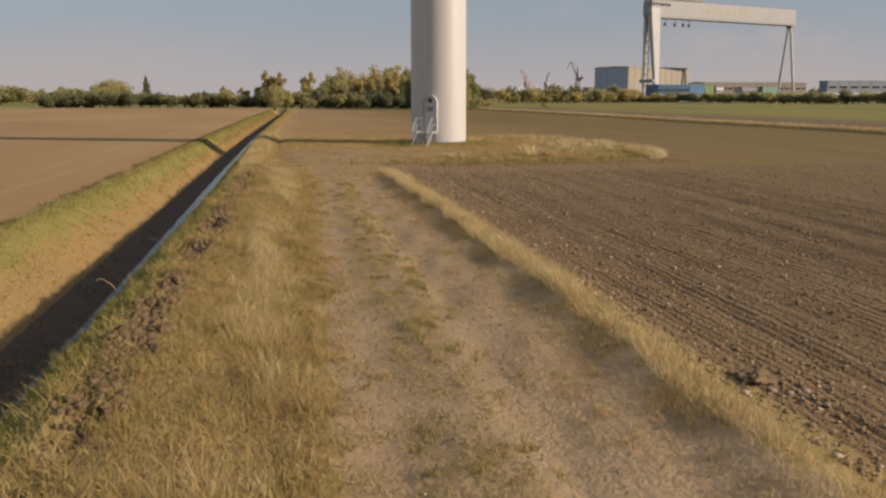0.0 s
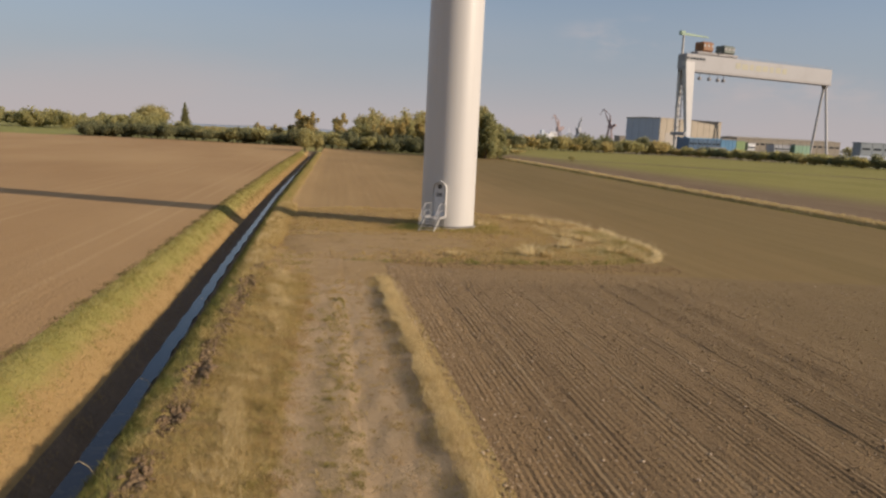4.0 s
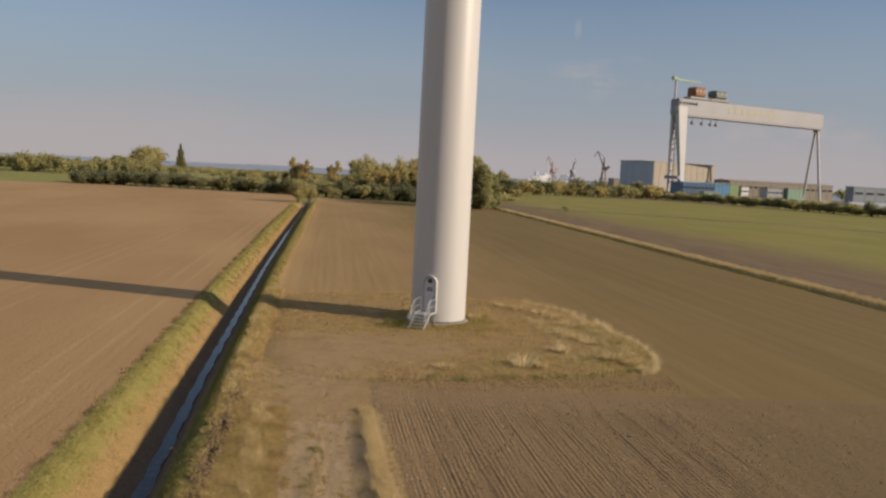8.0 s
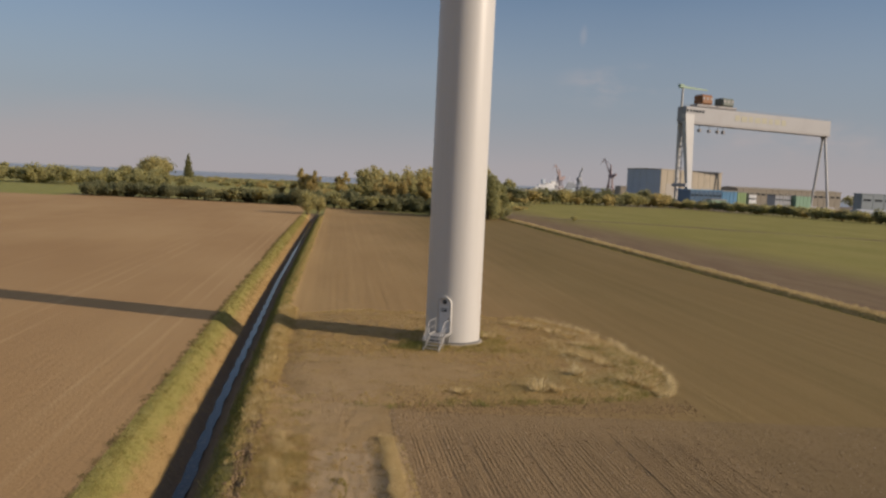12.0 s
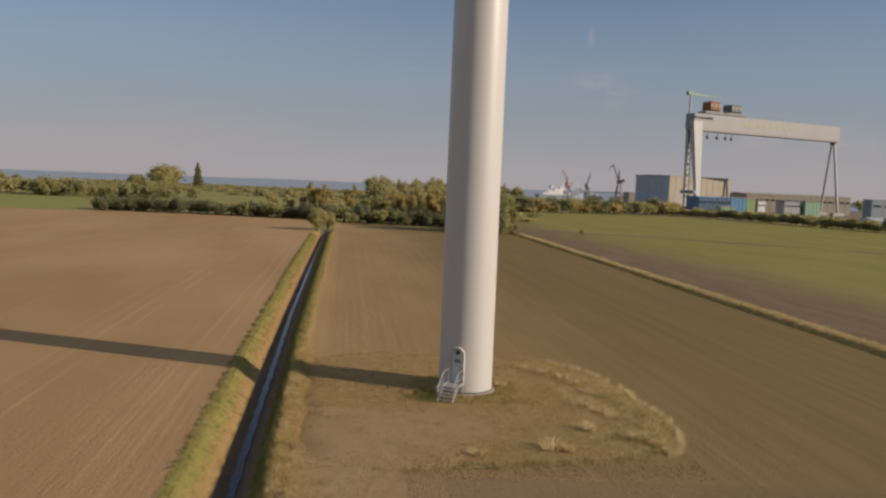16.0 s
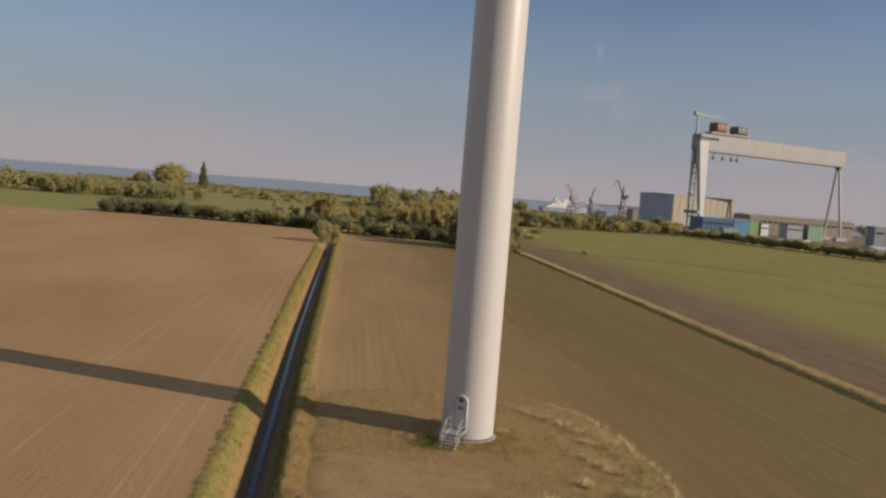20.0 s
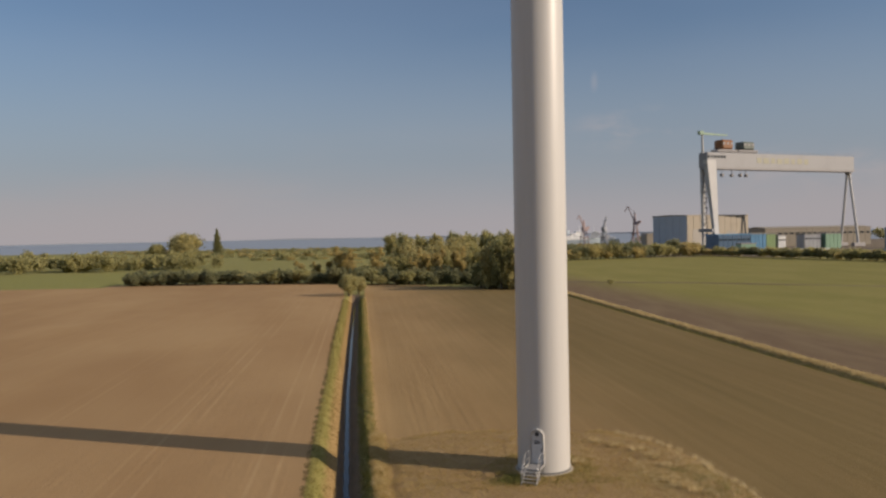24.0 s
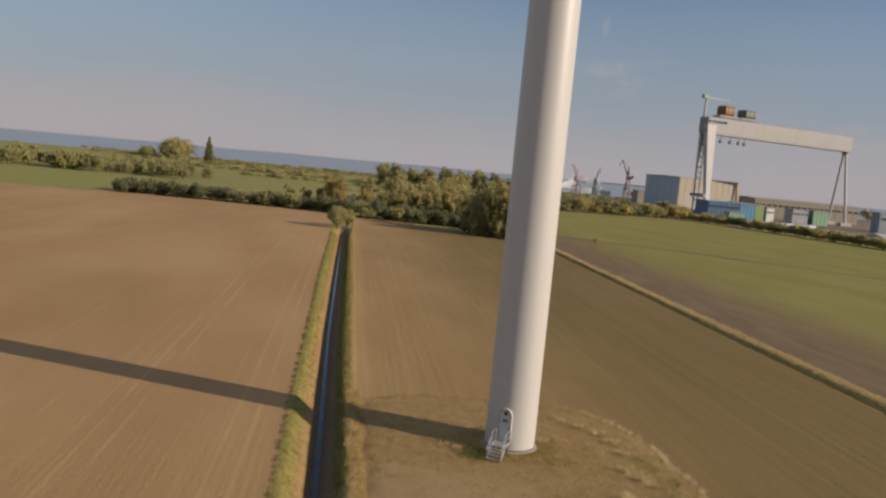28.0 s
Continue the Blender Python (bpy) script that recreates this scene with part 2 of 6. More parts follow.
def blade_mat(name, a, b, c3):
    n = Nodes(name, 0.75, 0, 0.2)
    isl = n.island()
    c = n.mix(n.ramp(isl, 0.0, 0.7), a, b)
    c = n.mix(n.ramp(isl, 0.82, 0.9), c, c3)
    c = n.mix(n.math("MULTIPLY", n.ramp(n.noise(1.6, 3.0), 0.45, 0.7), 0.45), c, c3)
    thin(n, c, 0.3)
    return n.colour(c)


def leaf_mat(name, a, b, c3):
    n = Nodes(name, 0.85, 0, 0.12)
    c = n.mix(n.island(), a, b)
    c = n.mix(n.math("MULTIPLY", n.ramp(n.each(), 0.5, 1.0), 0.7), c, c3)
    c = n.mix(n.math("MULTIPLY", n.ramp(n.noise(2.5, 3.0), 0.4, 0.7), 0.4), c, a)
    thin(n, c, 0.64)
    return n.colour(c)


def paint(name, c, worn, size=1.2, rough=0.5, metal=0.0, amount=0.5, bump=0.0):
    n = Nodes(name, rough, metal, 0.4)
    f = n.math("MULTIPLY", n.ramp(n.noise(size, 6.0), 0.42, 0.72), amount)
    col = n.mix(f, c, worn)
    col = n.mix(n.math("MULTIPLY", n.ramp(n.noise(size * 0.12, 4.0), 0.5, 0.8), amount * 0.4), col, worn)
    if bump:
        n.bump(n.noise(size * 0.2, 4.0), bump, 0.5)
    return n.colour(col)


M = {}
M["field_left"] = soil("field_soil_left", (0.290, 0.181, 0.083), (0.345, 0.228, 0.110), (0.248, 0.150, 0.069), 0.11, tram=11.0, wheels=(-15.4, -6.0))
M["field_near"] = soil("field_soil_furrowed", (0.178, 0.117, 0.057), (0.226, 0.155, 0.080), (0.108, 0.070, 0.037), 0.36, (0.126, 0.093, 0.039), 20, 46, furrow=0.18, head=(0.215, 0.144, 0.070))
M["field_mid"] = soil("field_soil_sown", (0.258, 0.165, 0.071), (0.302, 0.203, 0.092), (0.196, 0.128, 0.057), 0.24, (0.122, 0.090, 0.031), 15, 48, tram=4.5)

n = Nodes("green_crop", 0.95, 0, 0.15)
u, v, x = n.across()
edge = n.ramp(n.math("ADD", n.math("ADD", u, n.math("MULTIPLY", n.noise(8, 3.0, 5.0), 7.0)), n.math("MULTIPLY", v, 0.03)), 74, 104)
g = n.mix(n.ramp(n.noise(14, 3.0, 3.0), 0.3, 0.7), (0.182, 0.165, 0.043), (0.216, 0.190, 0.056))
g = n.mix(n.math("MULTIPLY", n.ramp(n.noise(0.3, 4.0), 0.45, 0.75), 0.4), g, (0.158, 0.152, 0.043))
brown = n.mix(n.ramp(n.noise(3.0, 4.0, 6.0), 0.35, 0.7), (0.140, 0.096, 0.055), (0.172, 0.124, 0.070))
n.bump(n.noise(0.2, 5.0), 0.1, 0.8)
M["green_crop"] = n.colour(n.mix(edge, brown, g))

n, c = turf("green_crop_far", (0.200, 0.200, 0.058), (0.235, 0.220, 0.070), (0.170, 0.170, 0.050))
M["green_crop_west"] = n.colour(c)
n, c = turf("meadow_turf", (0.205, 0.202, 0.064), (0.235, 0.210, 0.078), (0.172, 0.160, 0.052))
u, v, x = n.across()
yard_ground = n.math("MULTIPLY", n.ramp(u, 150, 230), n.ramp(v, 380, 450))
M["meadow"] = n.colour(n.mix(yard_ground, c, n.mix(n.ramp(n.noise(12.0, 4.0), 0.4, 0.65), (0.20, 0.16, 0.12), (0.15, 0.12, 0.075))))
n, c = turf("verge_turf", (0.305, 0.218, 0.086), (0.240, 0.182, 0.066), (0.170, 0.114, 0.052))
M["verge"] = n.colour(c)
n, c = turf("bank_turf_left", (0.232, 0.205, 0.057), (0.268, 0.228, 0.072), (0.188, 0.160, 0.048))
u, v, x = n.across()
wander = n.math("ADD", n.math("MULTIPLY", n.noise(0.8, 4.0), 0.9), n.math("MULTIPLY", n.ramp(v, -25, 35), 0.85))
c = n.mix(n.ramp(n.math("ADD", u, wander), -1.05, -0.45), c, (0.318, 0.212, 0.088))
M["bank_left"] = n.colour(c)
# east bank: its shade is put into the turf, darker and browner low down
n, c = turf("bank_turf_shaded", (0.150, 0.142, 0.048), (0.190, 0.162, 0.060), (0.125, 0.095, 0.046))
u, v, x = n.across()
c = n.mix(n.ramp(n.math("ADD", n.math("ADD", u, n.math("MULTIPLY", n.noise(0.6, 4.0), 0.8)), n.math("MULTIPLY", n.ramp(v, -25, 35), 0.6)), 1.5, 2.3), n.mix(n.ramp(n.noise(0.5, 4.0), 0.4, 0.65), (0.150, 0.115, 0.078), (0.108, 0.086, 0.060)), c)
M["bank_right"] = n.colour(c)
n, c = turf("ditch_mud", (0.165, 0.118, 0.078), (0.135, 0.098, 0.066), (0.100, 0.074, 0.052), 0.7)
M["mud"] = n.colour(c)

n = Nodes("track_dirt", 0.95, 0, 0.15)
c = n.mix(n.ramp(n.noise(1.6, 4.0), 0.3, 0.7), (0.288, 0.203, 0.112), (0.338, 0.246, 0.142))
c = n.mix(n.math("MULTIPLY", n.ramp(n.noise(0.07, 4.0), 0.52, 0.72), 0.32), c, (0.206, 0.136, 0.073))
c = n.mix(n.math("MULTIPLY", n.ramp(n.noise(0.05, 2.0), 0.72, 0.78), 0.5), c, (0.420, 0.330, 0.215))
u, v, x = n.across()
fade = n.math("SUBTRACT", 1.0, n.ramp(v, -42, -24))
mid = n.math("MULTIPLY", fade, n.math("SUBTRACT", 1.0, n.ramp(n.math("ABSOLUTE", n.math("SUBTRACT", u, 6.6)), 0.1, 0.8)))
gr = n.ramp(n.math("ADD", n.noise(0.55, 4.0), n.math("MULTIPLY", mid, 0.2)), 0.55, 0.70)
c = n.mix(n.math("MULTIPLY", gr, 0.42), c, (0.215, 0.155, 0.072))
side = n.math("MAXIMUM", n.math("SUBTRACT", 1.0, n.ramp(u, 5.25, 5.8)), n.ramp(u, 8.75, 10.1))
ragged = n.ramp(n.math("ADD", n.noise(0.8, 5.0), n.math("MULTIPLY", side, 0.44)), 0.68, 0.80)
c = n.mix(ragged, c, n.mix(n.ramp(n.noise(0.3, 4.0), 0.4, 0.65), (0.292, 0.206, 0.083), (0.220, 0.162, 0.061)))
n.bump(n.noise(0.10, 6.0), 0.05, 0.9)
M["track"] = n.colour(c)

n, c = turf("pad_turf", (0.282, 0.188, 0.084), (0.322, 0.224, 0.106), (0.205, 0.134, 0.058))
green = n.near(0.0, 1.0, 1.6, 2.2)
c = n.mix(n.math("MULTIPLY", green, 0.8), c, (0.181, 0.160, 0.042))
for x, y, rad_in, soft, amount in ((9.5, -9.5, 1.0, 3.0, 0.7), (7.5, -1.5, 1.0, 4.0, 0.5), (3.0, -12.0, 0.6, 3.0, 0.55), (-8.6, -2.0, 0.3, 2.2, 0.5), (6.0, -8.5, 1.0, 4.0, 0.5)):
    c = n.mix(n.math("MULTIPLY", n.near(x, y, rad_in, soft), amount), c, (0.215, 0.178, 0.055))
dirt = n.mix(n.ramp(n.noise(0.9, 5.0), 0.35, 0.7), (0.302, 0.208, 0.110), (0.352, 0.252, 0.140))
worn = n.math("ADD", 0.35, n.math("MULTIPLY", n.ramp(n.math("ADD", n.math("MULTIPLY", n.noise(1.7, 5.0), 0.6), n.math("MULTIPLY", n.noise(5.0, 3.0), 0.4)), 0.40, 0.60), 0.75))
dirt = n.mix(n.math("MULTIPLY", n.ramp(n.noise(0.45, 4.0), 0.5, 0.68), 0.5), dirt, (0.290, 0.202, 0.088))
for x, y, rad_in, soft, amount in ((-6.8, -15.0, 2.0, 2.2, 0.95), (-6.4, -19.0, 1.3, 2.0, 0.95), (-6.0, -22.5, 1.2, 1.8, 0.95), (-6.6, -10.0, 2.4, 4.6, 0.60), (-2.4, -8.5, 1.4, 4.0, 0.50), (-7.8, -4.0, 2.0, 4.0, 0.45), (0.5, -6.0, 1.0, 3.2, 0.35)):
    c = n.mix(n.math("MULTIPLY", n.math("MULTIPLY", n.near(x, y, rad_in, soft), amount), worn), c, dirt)
M["pad"] = n.colour(c)

M["straw"] = blade_mat("straw_grass", (0.50, 0.388, 0.188), (0.63, 0.500, 0.268), (0.37, 0.270, 0.118))
M["rim"] = blade_mat("bleached_grass", (0.60, 0.490, 0.270), (0.74, 0.620, 0.370), (0.46, 0.350, 0.170))
M["dry"] = blade_mat("dry_grass", (0.405, 0.297, 0.118), (0.470, 0.352, 0.148), (0.335, 0.244, 0.092))
M["rust"] = blade_mat("rust_grass", (0.350, 0.228, 0.096), (0.425, 0.290, 0.126), (0.280, 0.182, 0.076))
M["fresh"] = blade_mat("green_grass", (0.225, 0.194, 0.052), (0.290, 0.240, 0.074), (0.35, 0.27, 0.10))
# darker copy of the green grass, with shade put into the colour
M["shade_green"] = blade_mat("bank_grass_shaded", (0.139, 0.159, 0.041), (0.204, 0.199, 0.059), (0.325, 0.236, 0.088))

M["lush"] = blade_mat("lush_grass", (0.165, 0.172, 0.042), (0.220, 0.212, 0.060), (0.270, 0.225, 0.075))
M["weed"] = blade_mat("dark_weeds", (0.125, 0.105, 0.042), (0.175, 0.140, 0.058), (0.210, 0.150, 0.066))

n = Nodes("ditch_water", 0.12, 0, 0.42)
n.b.inputs["IOR"].default_value = 1.30
n.bump(n.noise(0.25, 3.0), 0.01, 0.35)
M["water"] = n.colour(n.mix(n.ramp(n.noise(0.5, 4.0), 0.52, 0.62), (0.036, 0.037, 0.042), (0.058, 0.055, 0.050)))
# sea and far coast: distance haze put into their pale base colours
n = Nodes("sea_water", 0.55, 0, 0.3)
n.bump(n.noise(6.0, 4.0), 0.6, 0.10)
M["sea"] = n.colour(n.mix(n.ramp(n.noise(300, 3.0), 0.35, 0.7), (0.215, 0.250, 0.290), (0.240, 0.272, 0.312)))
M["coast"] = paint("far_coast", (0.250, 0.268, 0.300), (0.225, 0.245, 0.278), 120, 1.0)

n = Nodes("tower_paint", 0.42, 0, 0.5)
xyz = n.node("ShaderNodeSeparateXYZ")
n.link(n.pos, xyz.inputs[0])
streak = n.node("ShaderNodeMapping", Scale=(3.0, 3.0, 0.12))
n.link(n.pos, streak.inputs["Vector"])
sn = n.node("ShaderNodeTexNoise", Scale=1.3, Detail=5.0)
n.link(streak.outputs["Vector"], sn.inputs["Vector"])
c = n.mix(n.math("MULTIPLY", n.ramp(sn.outputs["Fac"], 0.45, 0.75), 0.35), (0.462, 0.450, 0.425), (0.410, 0.396, 0.368))
c = n.mix(n.math("MULTIPLY", n.ramp(n.noise(0.5, 5.0), 0.5, 0.8), 0.12), c, (0.38, 0.36, 0.32))
M["tower"] = n.colour(c)
M["steel"] = paint("galvanised_steel", (0.390, 0.382, 0.366), (0.270, 0.262, 0.250), 0.4, 0.5, 0.45)
M["concrete"] = paint("concrete", (0.30, 0.27, 0.22), (0.20, 0.175, 0.14), 0.6, 0.9, 0, 0.6, 0.01)
M["rubber"] = paint("dark_trim", (0.05, 0.05, 0.05), (0.09, 0.085, 0.08), 0.3, 0.6)
M["door"] = paint("door_paint", (0.62, 0.62, 0.61), (0.48, 0.47, 0.45), 0.5, 0.45)
M["glass"] = paint("dark_glass", (0.03, 0.035, 0.04), (0.05, 0.055, 0.06), 3.0, 0.12)

M["bark"] = paint("bark", (0.090, 0.065, 0.045), (0.055, 0.042, 0.030), 0.4, 0.95, 0, 0.8, 0.03)
# darker leaf tone: the hedge's unlit front put into the colour
M["leaf_hedge"] = leaf_mat("leaves_hedge", (0.215, 0.222, 0.122), (0.265, 0.260, 0.135), (0.285, 0.265, 0.132))
# pale leaf tones: distance haze is put into these colours
M["leaf_dark"] = leaf_mat("leaves_dark", (0.305, 0.302, 0.146), (0.365, 0.350, 0.162), (0.385, 0.350, 0.160))
M["leaf_olive"] = leaf_mat("leaves_olive", (0.395, 0.368, 0.170), (0.455, 0.415, 0.188), (0.475, 0.400, 0.182))
M["leaf_autumn"] = leaf_mat("leaves_autumn", (0.490, 0.400, 0.175), (0.540, 0.448, 0.195), (0.470, 0.375, 0.165))
M["leaf_conifer"] = leaf_mat("leaves_poplar", (0.225, 0.225, 0.105), (0.270, 0.258, 0.118), (0.250, 0.230, 0.110))

M["crane"] = paint("crane_paint", (0.262, 0.262, 0.266), (0.222, 0.220, 0.220), 14, 0.5, 0, 0.6)
M["crane_leg"] = paint("crane_leg_paint", (0.40, 0.395, 0.385), (0.34, 0.335, 0.33), 10, 0.5)
M["crane_band"] = paint("crane_sign_paint", (0.282, 0.272, 0.200), (0.268, 0.262, 0.212), 20, 0.5)
M["crane_dark"] = paint("crane_shadow_steel", (0.25, 0.24, 0.24), (0.20, 0.19, 0.19), 6, 0.6)
M["orange"] = paint("trolley_orange", (0.216, 0.090, 0.030), (0.144, 0.066, 0.030), 4, 0.6)
M["greygreen"] = paint("trolley_green", (0.119, 0.140, 0.119), (0.077, 0.091, 0.077), 4, 0.6)
M["jib_green"] = paint("jib_green", (0.22, 0.31, 0.22), (0.16, 0.22, 0.16), 4, 0.6)
# blue and dark claddings are lifted, with distance haze put into their colours
M["clad_blue"] = paint("cladding_blue_grey", (0.37, 0.42, 0.47), (0.31, 0.36, 0.40), 9, 0.55)
M["clad_beige"] = paint("cladding_beige", (0.288, 0.252, 0.194), (0.230, 0.202, 0.158), 12, 0.7)
M["clad_lightblue"] = paint("cladding_bright_blue", (0.12, 0.27, 0.42), (0.08, 0.20, 0.32), 8, 0.5)
M["clad_darkblue"] = paint("cladding_dark_blue", (0.085, 0.145, 0.22), (0.07, 0.12, 0.18), 8, 0.5)
M["clad_green"] = paint("cladding_yellow_green", (0.26, 0.36, 0.16), (0.20, 0.28, 0.14), 8, 0.6)
M["clad_mint"] = paint("cladding_mint", (0.24, 0.38, 0.26), (0.19, 0.30, 0.21), 8, 0.6)
M["clad_grey"] = paint("cladding_grey", (0.36, 0.37, 0.38), (0.27, 0.28, 0.29), 8, 0.6)
M["clad_dark"] = paint("cladding_dark_grey", (0.22, 0.255, 0.27), (0.17, 0.195, 0.21), 8, 0.6)
M["roof"] = paint("roof_sheet", (0.27, 0.25, 0.22), (0.20, 0.19, 0.17), 10, 0.6)
M["white"] = paint("white_paint", (0.78, 0.78, 0.76), (0.62, 0.62, 0.60), 5, 0.4)
# harbour cranes: greyed paint, the haze of distance put into the colour
M["crane_red"] = paint("harbour_crane_red", (0.27, 0.20, 0.195), (0.23, 0.19, 0.19), 5, 0.6)
M["crane_grey"] = paint("harbour_crane_grey", (0.27, 0.28, 0.30), (0.23, 0.24, 0.26), 5, 0.6)
M["stone"] = paint("field_stone", (0.27, 0.21, 0.15), (0.17, 0.125, 0.085), 0.1, 0.9, 0, 0.7)
n = Nodes("soil_clod", 0.95, 0, 0.1)
isl = n.island()
M["clod"] = n.colour(n.mix(n.ramp(isl, 0.82, 0.86), n.mix(isl, (0.160, 0.112, 0.062), (0.240, 0.172, 0.100)), (0.36, 0.285, 0.20)))


n = Nodes("soil_crumb", 0.95, 0, 0.1)
M["crumb"] = n.colour(n.mix(n.island(), (0.170, 0.115, 0.062), (0.250, 0.175, 0.098)))
n = Nodes("track_pebble", 0.95, 0, 0.1)
M["pebble"] = n.colour(n.mix(n.island(), (0.23, 0.165, 0.10), (0.40, 0.320, 0.225)))
n, c = turf("dredged_mud", (0.150, 0.102, 0.060), (0.205, 0.142, 0.080), (0.095, 0.066, 0.041))
M["lump"] = n.colour(c)


# ---------------------------------------------------------------- mesh helpers
def part(name, bm, material, parent=None, label="", smooth=False):
    """Links a bmesh as one mesh object, under a thing where one is given."""
    me = bpy.data.meshes.new(name)
    bm.to_mesh(me)
    bm.free()
    return linked(name, me, material, parent, label, smooth)


def linked(name, me, material, parent=None, label="", smooth=False):
    if material is not None and not me.materials:
        me.materials.append(material)
    if smooth:
        me.polygons.foreach_set("use_smooth", [True] * len(me.polygons))
    ob = new(name, me)
    if parent is not None:
        ob.parent = parent
    if label:
        tagged(ob, label)
    return ob


def thing(name, m=None, label="", category="", group="", kind=""):
    ob = new(name)
    ob.empty_display_size = 0.3
    if m is not None:
        ob.matrix_basis = m
    return tagged(ob, label, category, group, kind)


def box(bm, centre, size, turn=None, bevel=0.0):
    """A box; turn is a rotation matrix, bevel the width of its chamfers."""
    m = Matrix.Translation(centre) @ (turn.to_4x4() if turn is not None else Matrix()) @ Matrix.Diagonal((*size, 1))
    made = bmesh.ops.create_cube(bm, size=1.0, matrix=m)["verts"]
    if bevel:
        edges = list({e for vert in made for e in vert.link_edges})
        bmesh.ops.bevel(bm, geom=edges, offset=bevel, segments=1, affect="EDGES")
    return bm


def tube(bm, a, b, r0, r1=None, seg=8):
    a, b = Vector(a), Vector(b)
    d = b - a
    m = Matrix.Translation((a + b) / 2) @ d.to_track_quat("Z", "Y").to_matrix().to_4x4()
    bmesh.ops.create_cone(bm, cap_ends=True, segments=seg, radius1=r0, radius2=r0 if r1 is None else r1, depth=d.length, matrix=m)
    return bm


def beam(bm, a, b, w, h, w1=None, h1=None):
    """A box girder from a to b, w wide and h high, tapering to w1 by h1."""
    a, b = Vector(a), Vector(b)
    q = (b - a).to_track_quat("Z", "Y").to_matrix()
    w1, h1 = w if w1 is None else w1, h if h1 is None else h1
    rings = []
    for p, ww, hh in ((a, w, h), (b, w1, h1)):
        rings.append([bm.verts.new(p + q @ Vector((sx * ww / 2, sy * hh / 2, 0))) for sx, sy in ((-1, -1), (1, -1), (1, 1), (-1, 1))])
    bm.faces.new(rings[0][::-1])
    bm.faces.new(rings[1])
    for i in range(4):
        j = (i + 1) % 4
        bm.faces.new((rings[0][i], rings[0][j], rings[1][j], rings[1][i]))
    return bm


def bent(bm, points, r, seg=6):
    """A round rail along points."""
    points = [Vector(p) for p in points]
    rings = []
    for i, p in enumerate(points):
        d = (points[min(i + 1, len(points) - 1)] - points[max(i - 1, 0)]).normalized()
        q = d.to_track_quat("Z", "Y").to_matrix()
        rings.append([bm.verts.new(p + q @ Vector((r * math.cos(2 * math.pi * k / seg), r * math.sin(2 * math.pi * k / seg), 0))) for k in range(seg)])
    for r0, r1 in zip(rings, rings[1:]):
        for k in range(seg):
            bm.faces.new((r0[k], r0[(k + 1) % seg], r1[(k + 1) % seg], r1[k]))
    bm.faces.new(rings[0][::-1])
    bm.faces.new(rings[-1])
    return bm


def raw_mesh(name, co, faces_per):
    """A mesh from arrays: co (n, 3), and a list of (k, index array (m, k))."""
    me = bpy.data.meshes.new(name)
    me.vertices.add(len(co))
    me.vertices.foreach_set("co", np.asarray(co, dtype=np.float32).ravel())
    loops = np.concatenate([f.ravel() for _, f in faces_per]).astype(np.int32)
    totals = np.concatenate([np.full(len(f), k) for k, f in faces_per]).astype(np.int32)
    starts = np.concatenate(([0], np.cumsum(totals)[:-1])).astype(np.int32)
    me.loops.add(len(loops))
    me.loops.foreach_set("vertex_index", loops)
    me.polygons.add(len(totals))
    me.polygons.foreach_set("loop_start", starts)
    me.polygons.foreach_set("loop_total", totals)
    me.update(calc_edges=True)
    me.validate()
    return me

# ---------------------------------------------------------------- the lie of the land
# u: metres to the right of the ditch's middle; v: metres along world y
def ditch_x(v):
    return -15.35 - 0.1 * (v - 6.0)


def ground_x(u, v):
    """World x of a spot; the ditch's edges and bed wander a little along its way."""
    u, v = np.asarray(u, dtype=float), np.asarray(v, dtype=float)
    edge = 0.65 * (1 - smooth(-40, 34, v)) - 0.45 * smooth(30, 90, v)
    bed = np.interp(v, [-60, -45, -23, -10, 10, 40, 80, 180], [0.95, 0.80, 0.40, 0.10, -0.15, -0.50, -0.55, -0.50])
    crest = np.interp(v, [-60, -25, -5, 18, 60, 180], [0.0, -0.05, -0.30, -0.60, -0.55, -0.50])
    a, b = np.clip((u + 3.1) / 2.96, 0, 1), np.clip((u - 0.36) / 2.04, 0, 1)
    bow = np.where(u < -3.1, edge * smooth(-9, -4, u), np.where(u < 0.36, edge + (bed - edge) * a, np.where(u < 2.4, bed + (crest - bed) * b, crest * (1 - smooth(2.4, 4.6, u)))))
    # the ridge beside the field closes in on the track towards the turbine
    close = (0.72 + 0.66 * smooth(-48, -16, v)) * (1 - smooth(-16, -9, v)) * smooth(-130, -90, v) * smooth(6.3, 8.9, u) * (1 - smooth(12, 21, u))
    return ditch_x(v) + u + bow - close


def smooth(a, b, x):
    t = np.clip((np.asarray(x, dtype=float) - a) / (b - a), 0, 1)
    return t * t * (3 - 2 * t)


def wave(u, v, size, seed):
    """Cheap rolling unevenness, -1 to 1."""
    r = np.random.RandomState(seed)
    out = 0
    for k in range(5):
        a, p, s = r.uniform(0, 6.28), r.uniform(0, 6.28), r.uniform(0.6, 1.6)
        out = out + np.sin((u * math.cos(a) + v * math.sin(a)) * 6.28 * s / size + p)
    return out / 5


